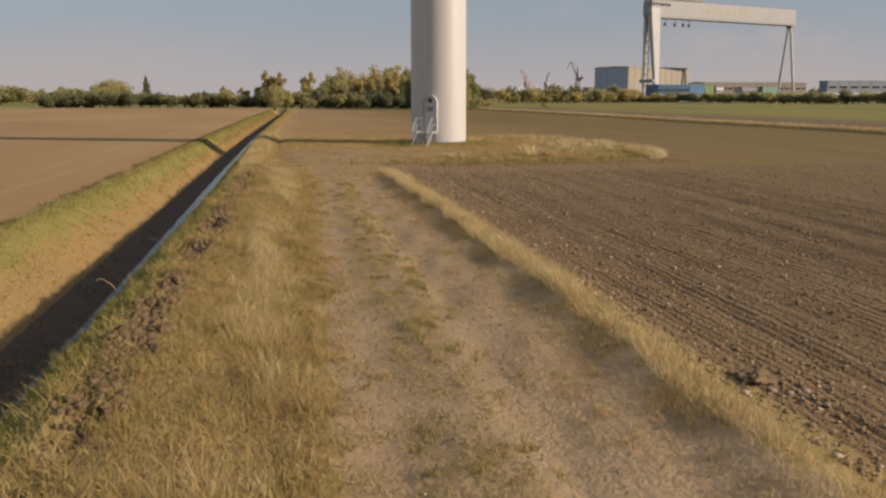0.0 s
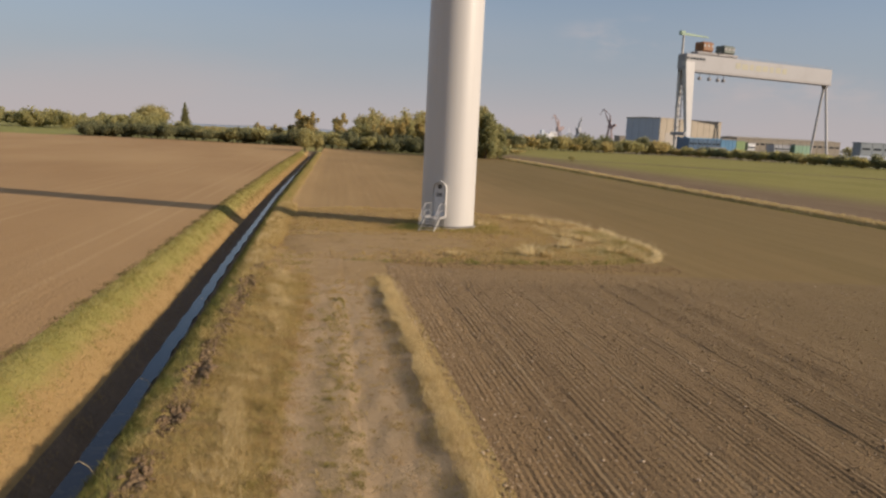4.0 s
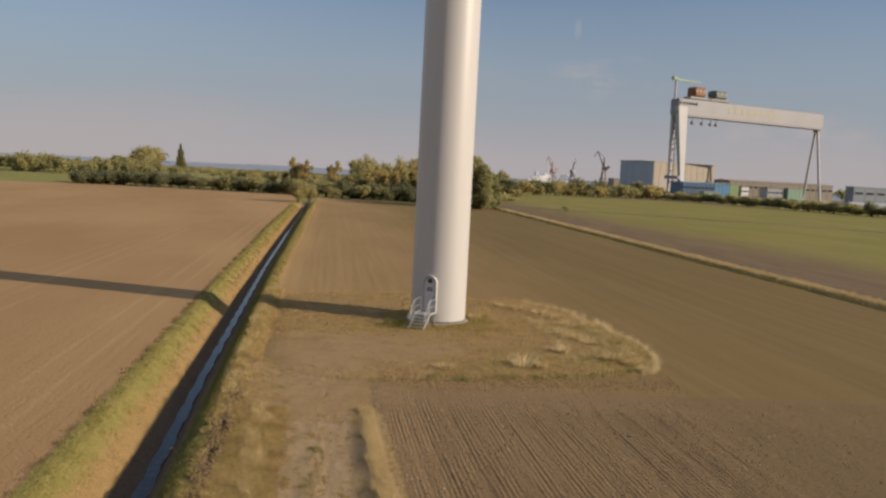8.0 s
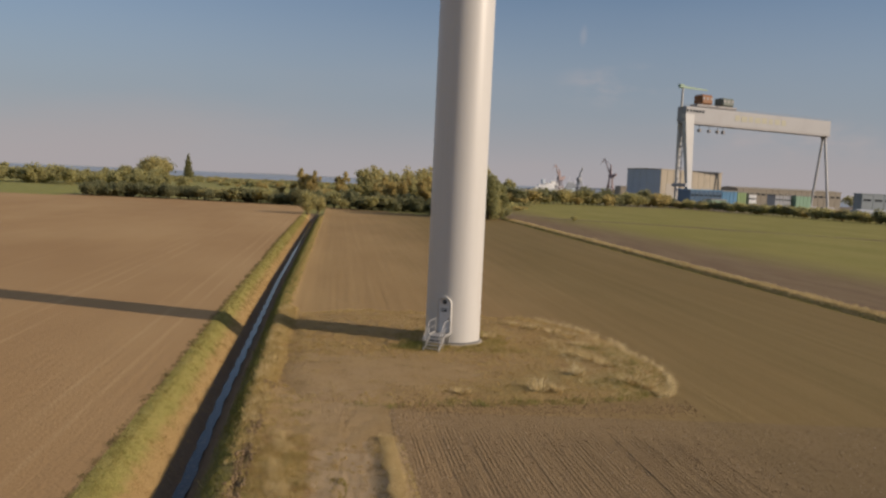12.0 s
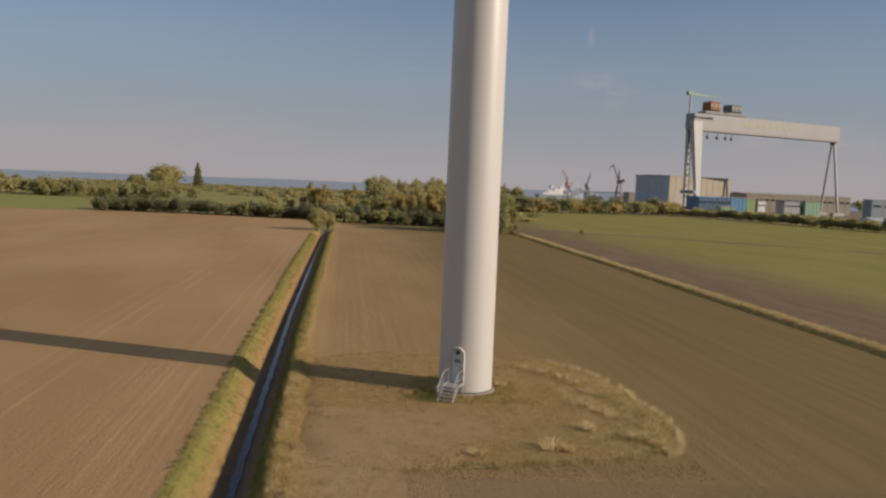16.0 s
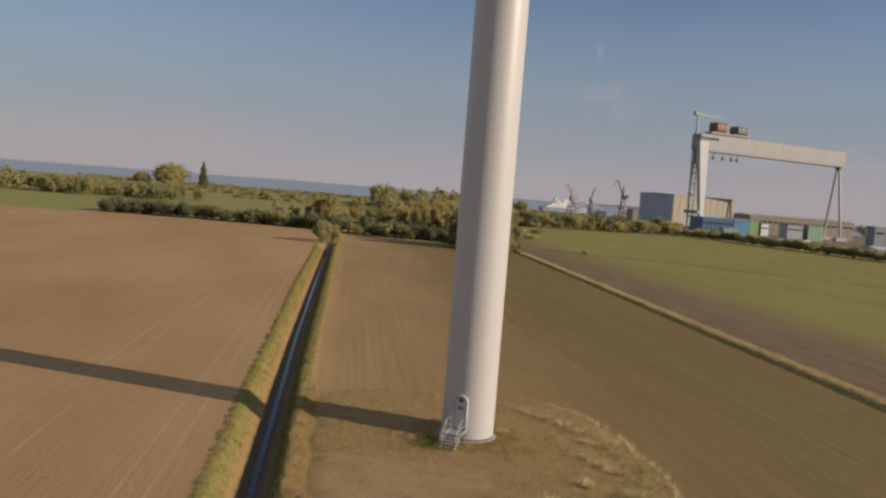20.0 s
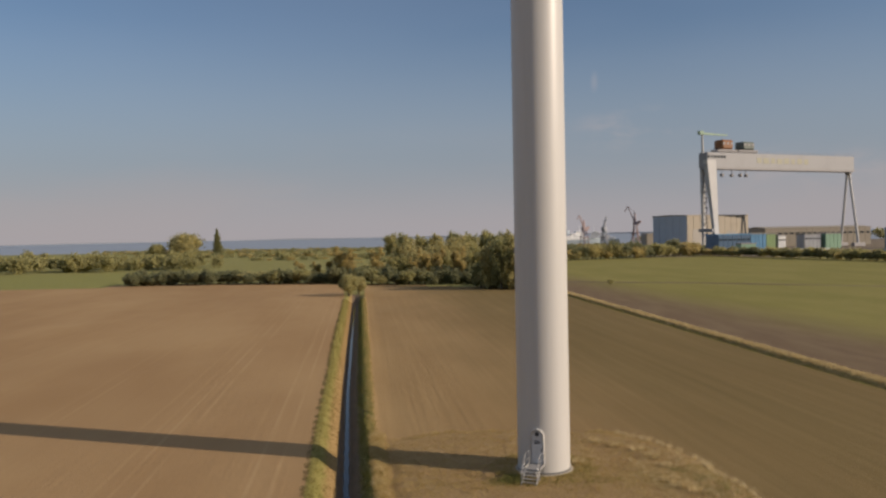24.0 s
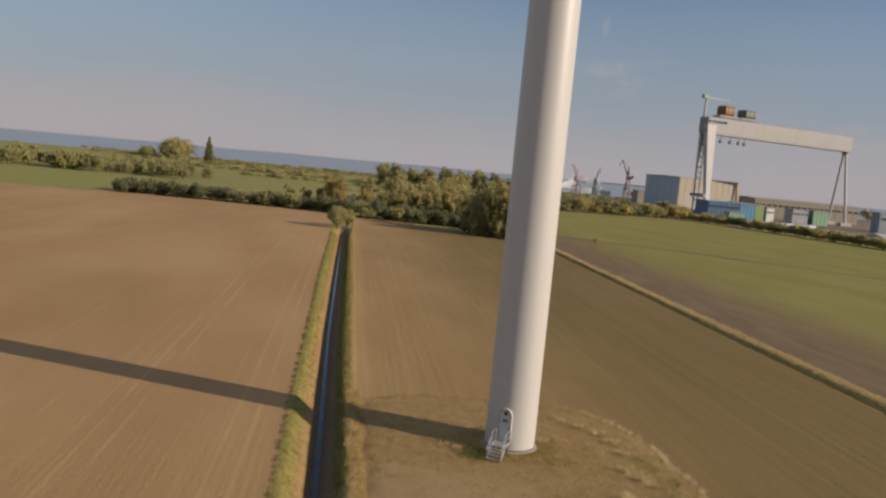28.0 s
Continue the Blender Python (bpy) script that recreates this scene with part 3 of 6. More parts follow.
def height(u, v):
    u, v = np.asarray(u, dtype=float), np.asarray(v, dtype=float)
    prof = np.interp(u, [-400, -60, -3.3, -3.15, -2.85, -2.45, -0.75, -0.24, 0.10, 0.42, 0.95, 2.1, 2.7, 3.4, 4.6, 9.0, 10.1, 10.9, 12.5, 58.0, 59.0, 59.8, 61.0, 62.0, 400],
                     [0.0, 0.0, 0.0, 0.02, 0.03, 0.0, -1.05, -1.52, -1.80, -1.52, -0.95, 0.02, 0.22, 0.18, 0.03, 0.0, 0.0, 0.0, -0.18, -0.18, -0.50, 0.06, 0.12, 0.0, 0.0])
    beyond = np.interp(u, [2.1, 2.7, 3.4, 4.6, 58.0], [0.02, 0.14, -0.08, -0.18, -0.18])
    prof = np.where((u > 2.1) & (u < 58.0), prof + (beyond - prof) * smooth(-18, -12, v), prof)
    end = 1 - smooth(168, 182, v)
    inner = (u > -3.2) & (u < 2.9)
    z = np.where(inner, prof * end + (1 - end) * 0.0, prof)
    # ruts of the track
    track = (1 - smooth(-18, -10, v)) * (np.exp(-((u - 5.95) / 0.55) ** 2) + np.exp(-((u - 8.0) / 0.55) ** 2))
    z = z - 0.06 * track * (1 - 0.8 * smooth(-38, -24, v))
    # low ridge between track and field
    z = z + 0.13 * np.exp(-((u - 10.05) / 0.45) ** 2) * (1 - smooth(-27, -21.0, v))
    # furrows of the near field
    fur = smooth(11.0, 11.5, u) * (1 - smooth(45, 54, u)) * (1 - smooth(-19.3, -18.3, v))
    groove = smooth(0.80, 0.97, np.sin(u * 6.283 / 1.9)) * (1 - smooth(26, 32, u))
    z = z + fur * (1 - smooth(22, 24, u)) * 0.010 * (1 + 0.5 * wave(u, v * 0.3, 1.6, 13)) * (0.45 + 1.1 * np.abs(np.sin(np.floor(u / 0.18) * 12.9898))) * np.sin(u * 6.283 / 0.18) - fur * 0.016 * groove + fur * 0.025 * wave(u, v, 0.7, 3)
    # bank and verge lumps
    rough = smooth(-3.2, -2.6, u) * (1 - smooth(10.0, 10.6, u)) * (1 - smooth(60, 160, np.abs(v)))
    z = z + rough * (0.35 + 0.65 * smooth(-0.3, 1.5, u)) * (0.045 * wave(u, v, 1.7, 5) + 0.03 * wave(u, v, 0.6, 6))
    z = z + 0.10 * wave(u, v, 60, 8) * smooth(60, 140, np.abs(u) + np.maximum(v, 0))
    # slumped edge of the ditch
    slump = np.exp(-((u - 3.08) / 0.13) ** 2) * smooth(-0.1, 0.5, wave(u * 0.3, v, 4.0, 41)) * (1 - smooth(-16, -9, v)) * smooth(-54, -46, v)
    z = z - 0.18 * slump
    # the shore
    z = np.where(v > 985, -3.0, z)
    return z


def on_ground(x, y):
    u = x - ditch_x(y)
    for _ in range(12):
        u = u - 0.7 * (float(ground_x(u, y)) - x)
    return float(height(u, y))


def steps(*runs):
    out = []
    for a, b, d in runs:
        k = max(1, round((b - a) / d))
        out += [a + (b - a) * i / k for i in range(k)]
    out.append(runs[-1][1])
    return np.array(out)


U = steps((-4400, -400, 500), (-400, -60, 34), (-60, -8, 4), (-8, -3.5, 0.6), (-3.5, -3.1, 0.1), (-3.1, -2.6, 0.17), (-2.6, -0.75, 0.26), (-0.75, 0.45, 0.12), (0.45, 2.8, 0.29),
          (2.8, 3.0, 0.1), (3.0, 3.3, 0.1), (3.3, 5.3, 0.33), (5.3, 8.7, 0.2), (8.7, 10.9, 0.2), (10.9, 24, 0.045), (24, 40, 0.3), (40, 58, 0.9), (58, 62, 0.4), (62, 100, 4), (100, 300, 8), (300, 400, 25), (400, 4400, 500))
V = steps((-900, -120, 60), (-120, -66, 6), (-66, -16, 0.5), (-16, 20, 0.8), (20, 60, 2), (60, 182, 4.7), (182, 440, 7), (440, 985, 45), (985, 1000, 15))


def region(u, v):
    if u < 62:
        limit = float(np.interp(u, [-90, -9, 20, 37, 60], [250, 241, 224, 209, 200]))
    else:
        limit = float(np.interp(u, [62, 124, 169, 222, 241, 256, 270, 307, 348], [405, 423, 440, 470, 410, 365, 330, 275, 235]))
    if u < -84 and 240 < v < 365 and u > -330:
        return "green_west"
    if v > limit or v < -300 or u < -150 or u > 400 or (v > 182 and -3.4 < u < 2.8):
        return "meadow"
    if u < -3.1:
        return "field_left"
    if u < -0.75:
        return "bank_left"
    if u < 0.45:
        return "mud"
    if u < 2.8:
        return "bank_right"
    if -23 < v < -12 and 2.8 < u < (9.1 if v < -21.7 else 10.7):
        return "apron"
    if v < -12:
        if u < 5.3:
            return "verge"
        if u < 9.1:
            return "track"
        if u < 10.9 and v < -21.7:
            return "verge_right"
    elif u < 3.0:
        return "verge"
    if u < 58.0:
        return "field_near" if v < -16 else "field_mid"
    if u < 62.0:
        return "strip"
    return "green_crop"


NAMES = {"meadow": ("ground_meadow", "rough olive meadow reaching to the shore", "ground", M["meadow"]),
         "field_left": ("ground_field_west", "bare brown harrowed field beside the ditch", "field", M["field_left"]),
         "bank_left": ("bank_west", "sunlit grassy ditch bank, green above and rusty below", "ditch bank", M["bank_left"]),
         "mud": ("ditch_bed", "dark wet mud bed of the drainage ditch", "ditch", M["mud"]),
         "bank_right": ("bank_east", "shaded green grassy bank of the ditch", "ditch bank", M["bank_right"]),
         "verge": ("verge_west", "dry grass verge between ditch and farm track", "verge", M["verge"]),
         "verge_right": ("verge_east", "narrow verge of dirt and dry grass beside the furrowed field", "verge", M["track"]),
         "track": ("track", "rutted pale dirt farm track with grassy middle", "track", M["track"]),
         "apron": ("ground_apron", "worn dirt and dry grass where the track meets the pad", "ground", M["pad"]),
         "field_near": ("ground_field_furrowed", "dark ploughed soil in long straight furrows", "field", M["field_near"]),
         "field_mid": ("ground_field_sown", "brown sown field with a first green tinge", "field", M["field_mid"]),
         "strip": ("strip", "raised grassy strip between two fields", "verge", M["verge"]),
         "green_west": ("ground_field_green_west", "distant green crop field before the western wood", "field", M["green_crop_west"]),
         "green_crop": ("ground_field_green", "green winter crop field with bare brown margin", "field", M["green_crop"])}
uu, vv = np.meshgrid(U, V)
zz = height(uu, vv)
xx = ground_x(uu, vv)
cells = {}
for j in range(len(V) - 1):
    for i in range(len(U) - 1):
        cells.setdefault(region((U[i] + U[i + 1]) / 2, (V[j] + V[j + 1]) / 2), []).append(j * len(U) + i)
allco = np.stack([xx, vv, zz], -1).reshape(-1, 3)
for key, ids in cells.items():
    a = np.array(ids)
    quads = np.stack([a, a + 1, a + 1 + len(U), a + len(U)], 1)
    used, inv = np.unique(quads, return_inverse=True)
    name, label, cat, mat = NAMES[key]
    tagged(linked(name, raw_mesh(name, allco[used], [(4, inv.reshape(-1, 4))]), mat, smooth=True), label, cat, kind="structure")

# water in the ditch and the sea beyond the shore
bm = bmesh.new()
rows_v = [-300, -120] + [-62 + 0.7 * k for k in range(170)] + [60, 80, 100, 140, 176]
prev = None


def half(v):
    """Half the width of the water, which spreads towards the road."""
    return float(np.interp(v, [-55, -44, -30, -12, 40, 120], [0.38, 0.34, 0.29, 0.23, 0.19, 0.20]))


for v in rows_v:
    pair = [bm.verts.new((ground_x(du, v), v, -1.54)) for du in (0.06 - half(v) + 0.05 * math.sin(v * 1.9) + 0.03 * math.sin(v * 4.3), 0.05 + half(v) + 0.05 * math.sin(v * 1.4 + 1) + 0.03 * math.sin(v * 3.7))]
    if prev:
        bm.faces.new((prev[0], prev[1], pair[1], pair[0]))
    prev = pair
tagged(part("water_ditch", bm, M["water"]), "narrow still water in the ditch reflecting the sky", "water", kind="structure")
bm = bmesh.new()
ring = [(-4400, 984), (4400, 984), (3600, 3200), (2700, 3940), (1200, 4600), (0, 4750), (-1200, 4600), (-2700, 3940), (-3600, 3200)]
bm.faces.new([bm.verts.new((x, y, -1.6)) for x, y in ring])
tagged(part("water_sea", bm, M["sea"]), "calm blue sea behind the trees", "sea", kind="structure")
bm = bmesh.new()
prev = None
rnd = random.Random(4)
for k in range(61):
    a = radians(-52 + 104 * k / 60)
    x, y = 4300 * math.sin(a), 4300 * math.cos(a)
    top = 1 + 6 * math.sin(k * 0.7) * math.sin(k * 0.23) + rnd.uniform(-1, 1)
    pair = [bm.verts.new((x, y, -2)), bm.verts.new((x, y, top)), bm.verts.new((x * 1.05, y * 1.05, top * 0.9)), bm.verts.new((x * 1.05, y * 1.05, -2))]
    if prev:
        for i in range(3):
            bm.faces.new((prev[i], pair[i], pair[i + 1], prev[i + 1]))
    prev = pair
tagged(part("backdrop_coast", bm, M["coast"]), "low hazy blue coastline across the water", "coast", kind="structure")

# a worn line across the green field
bm = bmesh.new()
prev = None
LINE = [(30, 226), (37, 222), (58, 211), (75, 204), (97, 190), (124, 169), (160, 140), (210, 98)]
for i, (x, y) in enumerate(LINE):
    x0, y0 = LINE[max(i - 1, 0)]
    x1, y1 = LINE[min(i + 1, len(LINE) - 1)]
    side = Vector((y1 - y0, x0 - x1)).normalized() * 0.8
    z = float(height(x - ditch_x(y), y)) + 0.12
    pair = [bm.verts.new((x + s * side.x, y + s * side.y, z)) for s in (-1, 1)] + [bm.verts.new((x + s * side.x * 2, y + s * side.y * 2, z - 0.35)) for s in (-1, 1)]
    if prev:
        bm.faces.new((prev[0], prev[1], pair[1], pair[0]))
        bm.faces.new((prev[2], prev[0], pair[0], pair[2]))
        bm.faces.new((prev[1], prev[3], pair[3], pair[1]))
    prev = pair
tagged(part("trim_field_line", bm, M["mud"]), "worn brown line of dead grass across the green field", "path", kind="structure")

# the grassy pad round the turbine
PAD = [(-12.7, 11.0), (-7.4, 14.0), (-2.2, 14.0), (3.8, 12.8), (6.7, 13.1), (10.7, 8.2), (12.3, 0.1), (12.0, -11.2), (7.6, -13.2), (3.3, -14.4), (-1.2, -14.9),
       (-3.9, -16.5), (-8.8, -15.5), (-10.9, -6.0), (-11.7, 2.0)]
ang = np.array([math.atan2(y + 1, x) for x, y in PAD])
rad = np.array([math.hypot(x, y + 1) for x, y in PAD])
order = np.argsort(ang)
ang, rad = ang[order], rad[order]


def pad_radius(a):
    return np.interp(a, np.concatenate((ang - 2 * math.pi, ang, ang + 2 * math.pi)), np.tile(rad, 3))


def pad_z(x, y):
    a, d = np.arctan2(np.asarray(y) + 1, x), np.hypot(x, np.asarray(y) + 1)
    f = 1 - smooth(0.86, 1.03, d / pad_radius(a))
    return -0.24 + f * 0.28 + f * 0.035 * wave(np.asarray(x), np.asarray(y), 2.3, 11)


rings_f = [0.0, 0.1, 0.2, 0.3, 0.4, 0.5, 0.58, 0.66, 0.74, 0.8, 0.85, 0.89, 0.92, 0.95, 0.98, 1.01, 1.04]
angs = np.linspace(-math.pi, math.pi, 121)[:-1]
co, quads = [], []
for f in rings_f:
    for k, a in enumerate(angs):
        r = float(pad_radius(a)) * f * (1 + (0.02 * math.sin(a * 17) + 0.015 * math.sin(a * 29 + 1) if f > 0.8 else 0))
        co.append((r * math.cos(a), -1 + r * math.sin(a), 0))
co = np.array(co)
co[:, 2] = pad_z(co[:, 0], co[:, 1])
for i in range(len(rings_f) - 1):
    for k in range(120):
        k2 = (k + 1) % 120
        quads.append((i * 120 + k, (i + 1) * 120 + k, (i + 1) * 120 + k2, i * 120 + k2))
tagged(linked("ground_pad", raw_mesh("ground_pad", co, [(4, np.array(quads))]), M["pad"], smooth=True),
       "flat pad of dry grass and dirt around the turbine", "ground", kind="structure")

# ---------------------------------------------------------------- the wind turbine
TX, TY = 0.0, 1.55
turbine = thing("wind_turbine", pose(TX, TY, 0.0), "tall white tubular steel wind turbine on a grassy pad", "wind turbine")
RB, RT, HT = 1.95, 1.89, 64.0


def tower_r(z):
    return RB + (RT - RB) * z / HT


def lathe(bm, profile, seg):
    rings = [[bm.verts.new((r * math.cos(2 * math.pi * k / seg), r * math.sin(2 * math.pi * k / seg), z)) for k in range(seg)] for r, z in profile]
    for a, b in zip(rings, rings[1:]):
        for k in range(seg):
            bm.faces.new((a[k], a[(k + 1) % seg], b[(k + 1) % seg], b[k]))
    for f in bm.faces:
        f.smooth = True
    bm.faces.new(rings[0][::-1])
    bm.faces.new(rings[-1])
    for e in bm.edges:
        e.smooth = not any(len(f.verts) > 4 for f in e.link_faces)
    return bm


for z0, z1 in ((0.18, 20.5), (20.5, 42.0), (42.0, HT)):
    part("tower_section", lathe(bmesh.new(), [(tower_r(z), z) for z in np.linspace(z0, z1, 6)], 96), M["tower"], turbine)
part("foundation", lathe(bmesh.new(), [(2.14, -0.5), (2.14, 0.06), (2.10, 0.10), (1.9, 0.10)], 64), M["concrete"], turbine, "pale concrete foundation ring")
part("base_ring", lathe(bmesh.new(), [(1.985, 0.095), (1.985, 0.18), (1.95, 0.20)], 64), M["rubber"], turbine, "dark bolted base flange")
# nacelle and rotor, high above
bm = bmesh.new()
box(bm, (0, 1.2, HT + 1.7), (3.2, 9.0, 3.4), bevel=0.5)
part("nacelle", bm, M["tower"], turbine)
hub = part("hub", lathe(bmesh.new(), [(1.5, -1.2), (1.6, 0.0), (1.4, 0.9), (0.8, 1.6), (0.1, 1.9)], 24), M["tower"], turbine, smooth=True)
hub.matrix_basis = pose(0, -4.4, HT + 1.7, 90, 0, 0)
for k in range(3):
    bm = bmesh.new()
    rings = []
    for s in np.linspace(0, 1, 14):
        chord = 1.6 + 1.2 * math.sin(min(1, s / 0.25) * math.pi / 2) - 2.5 * max(0, s - 0.2) / 0.8
        chord = max(chord, 0.28) if s < 0.99 else 0.12
        th = max(0.09, 0.9 * (1 - s) ** 1.6)
        tw = radians(14 * (1 - s))
        rings.append([bm.verts.new((chord * (0.5 * math.cos(b) - 0.12) * math.cos(tw), th * 0.5 * math.sin(b) + chord * 0.5 * math.cos(b) * math.sin(tw), 1.2 + 34.5 * s))
                      for b in np.linspace(0, 2 * math.pi, 11)[:-1]])
    for a, b in zip(rings, rings[1:]):
        for i in range(10):
            bm.faces.new((a[i], a[(i + 1) % 10], b[(i + 1) % 10], b[i]))
    bm.faces.new(rings[-1])
    blade = part("blade", bm, M["tower"], turbine, smooth=True)
    blade.matrix_basis = pose(0, -4.4, HT + 1.7) @ pose(0, 0, 0, 0, 120 * k, 0)

# door, hood and stairs; built facing -y, then turned to the stairs' side
FACE = pose(0, 0, 0, 0, 0, -21.0)


def turned(ob):
    ob.matrix_basis = FACE
    return ob


def arch(bm, w, z0, z1, y, depth, thick):
    """A door frame: two jambs and a round head, standing proud of the tower by depth."""
    pts = [(-w / 2, z0)] + [(-w / 2, z1 - w / 2)] + [(w / 2 * -math.cos(a), z1 - w / 2 + w / 2 * math.sin(a)) for a in np.linspace(0.2, math.pi - 0.2, 9)] + [(w / 2, z1 - w / 2), (w / 2, z0)]
    loops = []
    for px, pz in pts:
        k = 1 - thick / (w / 2)
        qx, qz = px * k, (pz - (z1 - w / 2)) * k + (z1 - w / 2) if pz > z1 - w / 2 else pz
        loops.append([bm.verts.new(c) for c in ((px, y, pz), (qx, y, qz), (qx, y + depth, qz), (px, y + depth, pz))])
    for a, b in zip(loops, loops[1:]):
        for i in range(4):
            bm.faces.new((a[i], b[i], b[(i + 1) % 4], a[(i + 1) % 4]))
    bm.faces.new(loops[0])
    bm.faces.new(loops[-1][::-1])
    return bm


PLAT = 0.88
turned(part("door_frame", arch(bmesh.new(), 1.04, PLAT, PLAT + 2.55, -2.14, 0.40, 0.09), M["tower"], turbine, "rounded steel door frame"))
bm = bmesh.new()
vs = [(-0.42, PLAT + 0.02), (0.42, PLAT + 0.02), (0.42, PLAT + 2.03)] + [(0.42 * math.cos(a), PLAT + 2.03 + 0.42 * math.sin(a)) for a in np.linspace(0.2, math.pi - 0.2, 9)] + [(-0.42, PLAT + 2.03)]
f = bm.faces.new([bm.verts.new((x, -1.98, z)) for x, z in vs])
ext = bmesh.ops.extrude_face_region(bm, geom=[f])["geom"]
bmesh.ops.translate(bm, verts=[e for e in ext if isinstance(e, bmesh.types.BMVert)], vec=(0, 0.08, 0))
leaf = part("door", bm, M["door"], turbine, "closed grey steel access door")
turned(leaf)
bm = bmesh.new()
tube(bm, (0.0, -2.02, PLAT + 2.16), (0.0, -1.95, PLAT + 2.16), 0.16, seg=18)
part("vent", bm, M["rubber"], leaf, "round dark ventilation grille")
bm = bmesh.new()
for k in range(3):
    box(bm, (0.0, -1.99, PLAT + 1.48 + 0.1 * k), (0.42, 0.03, 0.05))
part("louvre", bm, M["rubber"], leaf)
bm = bmesh.new()
box(bm, (0.33, -2.01, PLAT + 1.0), (0.04, 0.07, 0.20), bevel=0.008)
part("handle", bm, M["rubber"], leaf)

stairs = thing("access_stairs", pose(TX, TY, 0) @ FACE, "galvanised steel stairs with handrails up to the tower door", "stairs")
bm = bmesh.new()
box(bm, (0, -2.74, PLAT - 0.03), (1.15, 1.38, 0.05), bevel=0.01)
part("platform", bm, M["steel"], stairs)
STEP_RUN, RISERS = 0.23, 5
for k in range(RISERS - 1):
    bm = bmesh.new()
    zt = PLAT * (RISERS - 1 - k) / RISERS
    box(bm, (0, -3.42 - STEP_RUN * (k + 0.5), zt - 0.02), (0.98, 0.27, 0.045), bevel=0.008)
    part("tread", bm, M["steel"], stairs)
foot_y = -3.42 - STEP_RUN * (RISERS - 0.5)
for s in (-1, 1):
    bm = bmesh.new()
    beam(bm, (s * 0.53, -3.38, PLAT - 0.08), (s * 0.53, foot_y, 0.02), 0.05, 0.20)
    part("stringer", bm, M["steel"], stairs)
    bm = bmesh.new()
    bent(bm, [(s * 0.55, -2.12, PLAT + 0.98), (s * 0.55, -3.30, PLAT + 1.0), (s * 0.55, -3.45, PLAT + 0.96), (s * 0.55, foot_y + 0.05, 0.95), (s * 0.55, foot_y - 0.06, 0.86), (s * 0.55, foot_y - 0.06, 0.0)], 0.023)
    part("handrail", bm, M["steel"], stairs)
    bm = bmesh.new()
    bent(bm, [(s * 0.55, -2.15, PLAT + 0.5), (s * 0.55, -3.40, PLAT + 0.5), (s * 0.55, foot_y, 0.48)], 0.016)
    part("knee_rail", bm, M["steel"], stairs)
    for y, z0 in ((-2.2, PLAT), (-3.38, PLAT), (-3.95, 0.44)):
        bm = bmesh.new()
        tube(bm, (s * 0.55, y, z0 - 0.12), (s * 0.55, y, (PLAT + 0.98) if z0 == PLAT else 1.36), 0.025)
        part("baluster", bm, M["steel"], stairs)
    for y in (-2.2, -3.38):
        bm = bmesh.new()
        box(bm, (s * 0.5, y, PLAT / 2 - 0.05), (0.07, 0.07, PLAT), bevel=0.01)
        part("leg", bm, M["steel"], stairs)
    bm = bmesh.new()
    box(bm, (s * 0.56, -2.76, PLAT + 0.04), (0.012, 1.34, 0.14))
    part("kick_plate", bm, M["steel"], stairs)


# ---------------------------------------------------------------- trees
def icosphere_arrays():
    bm = bmesh.new()
    bmesh.ops.create_icosphere(bm, subdivisions=1, radius=1.0)
    bm.verts.ensure_lookup_table()
    co = np.array([v.co[:] for v in bm.verts])
    fa = np.array([[v.index for v in f.verts] for f in bm.faces])
    bm.free()
    return co, fa


ICO_V, ICO_F = icosphere_arrays()


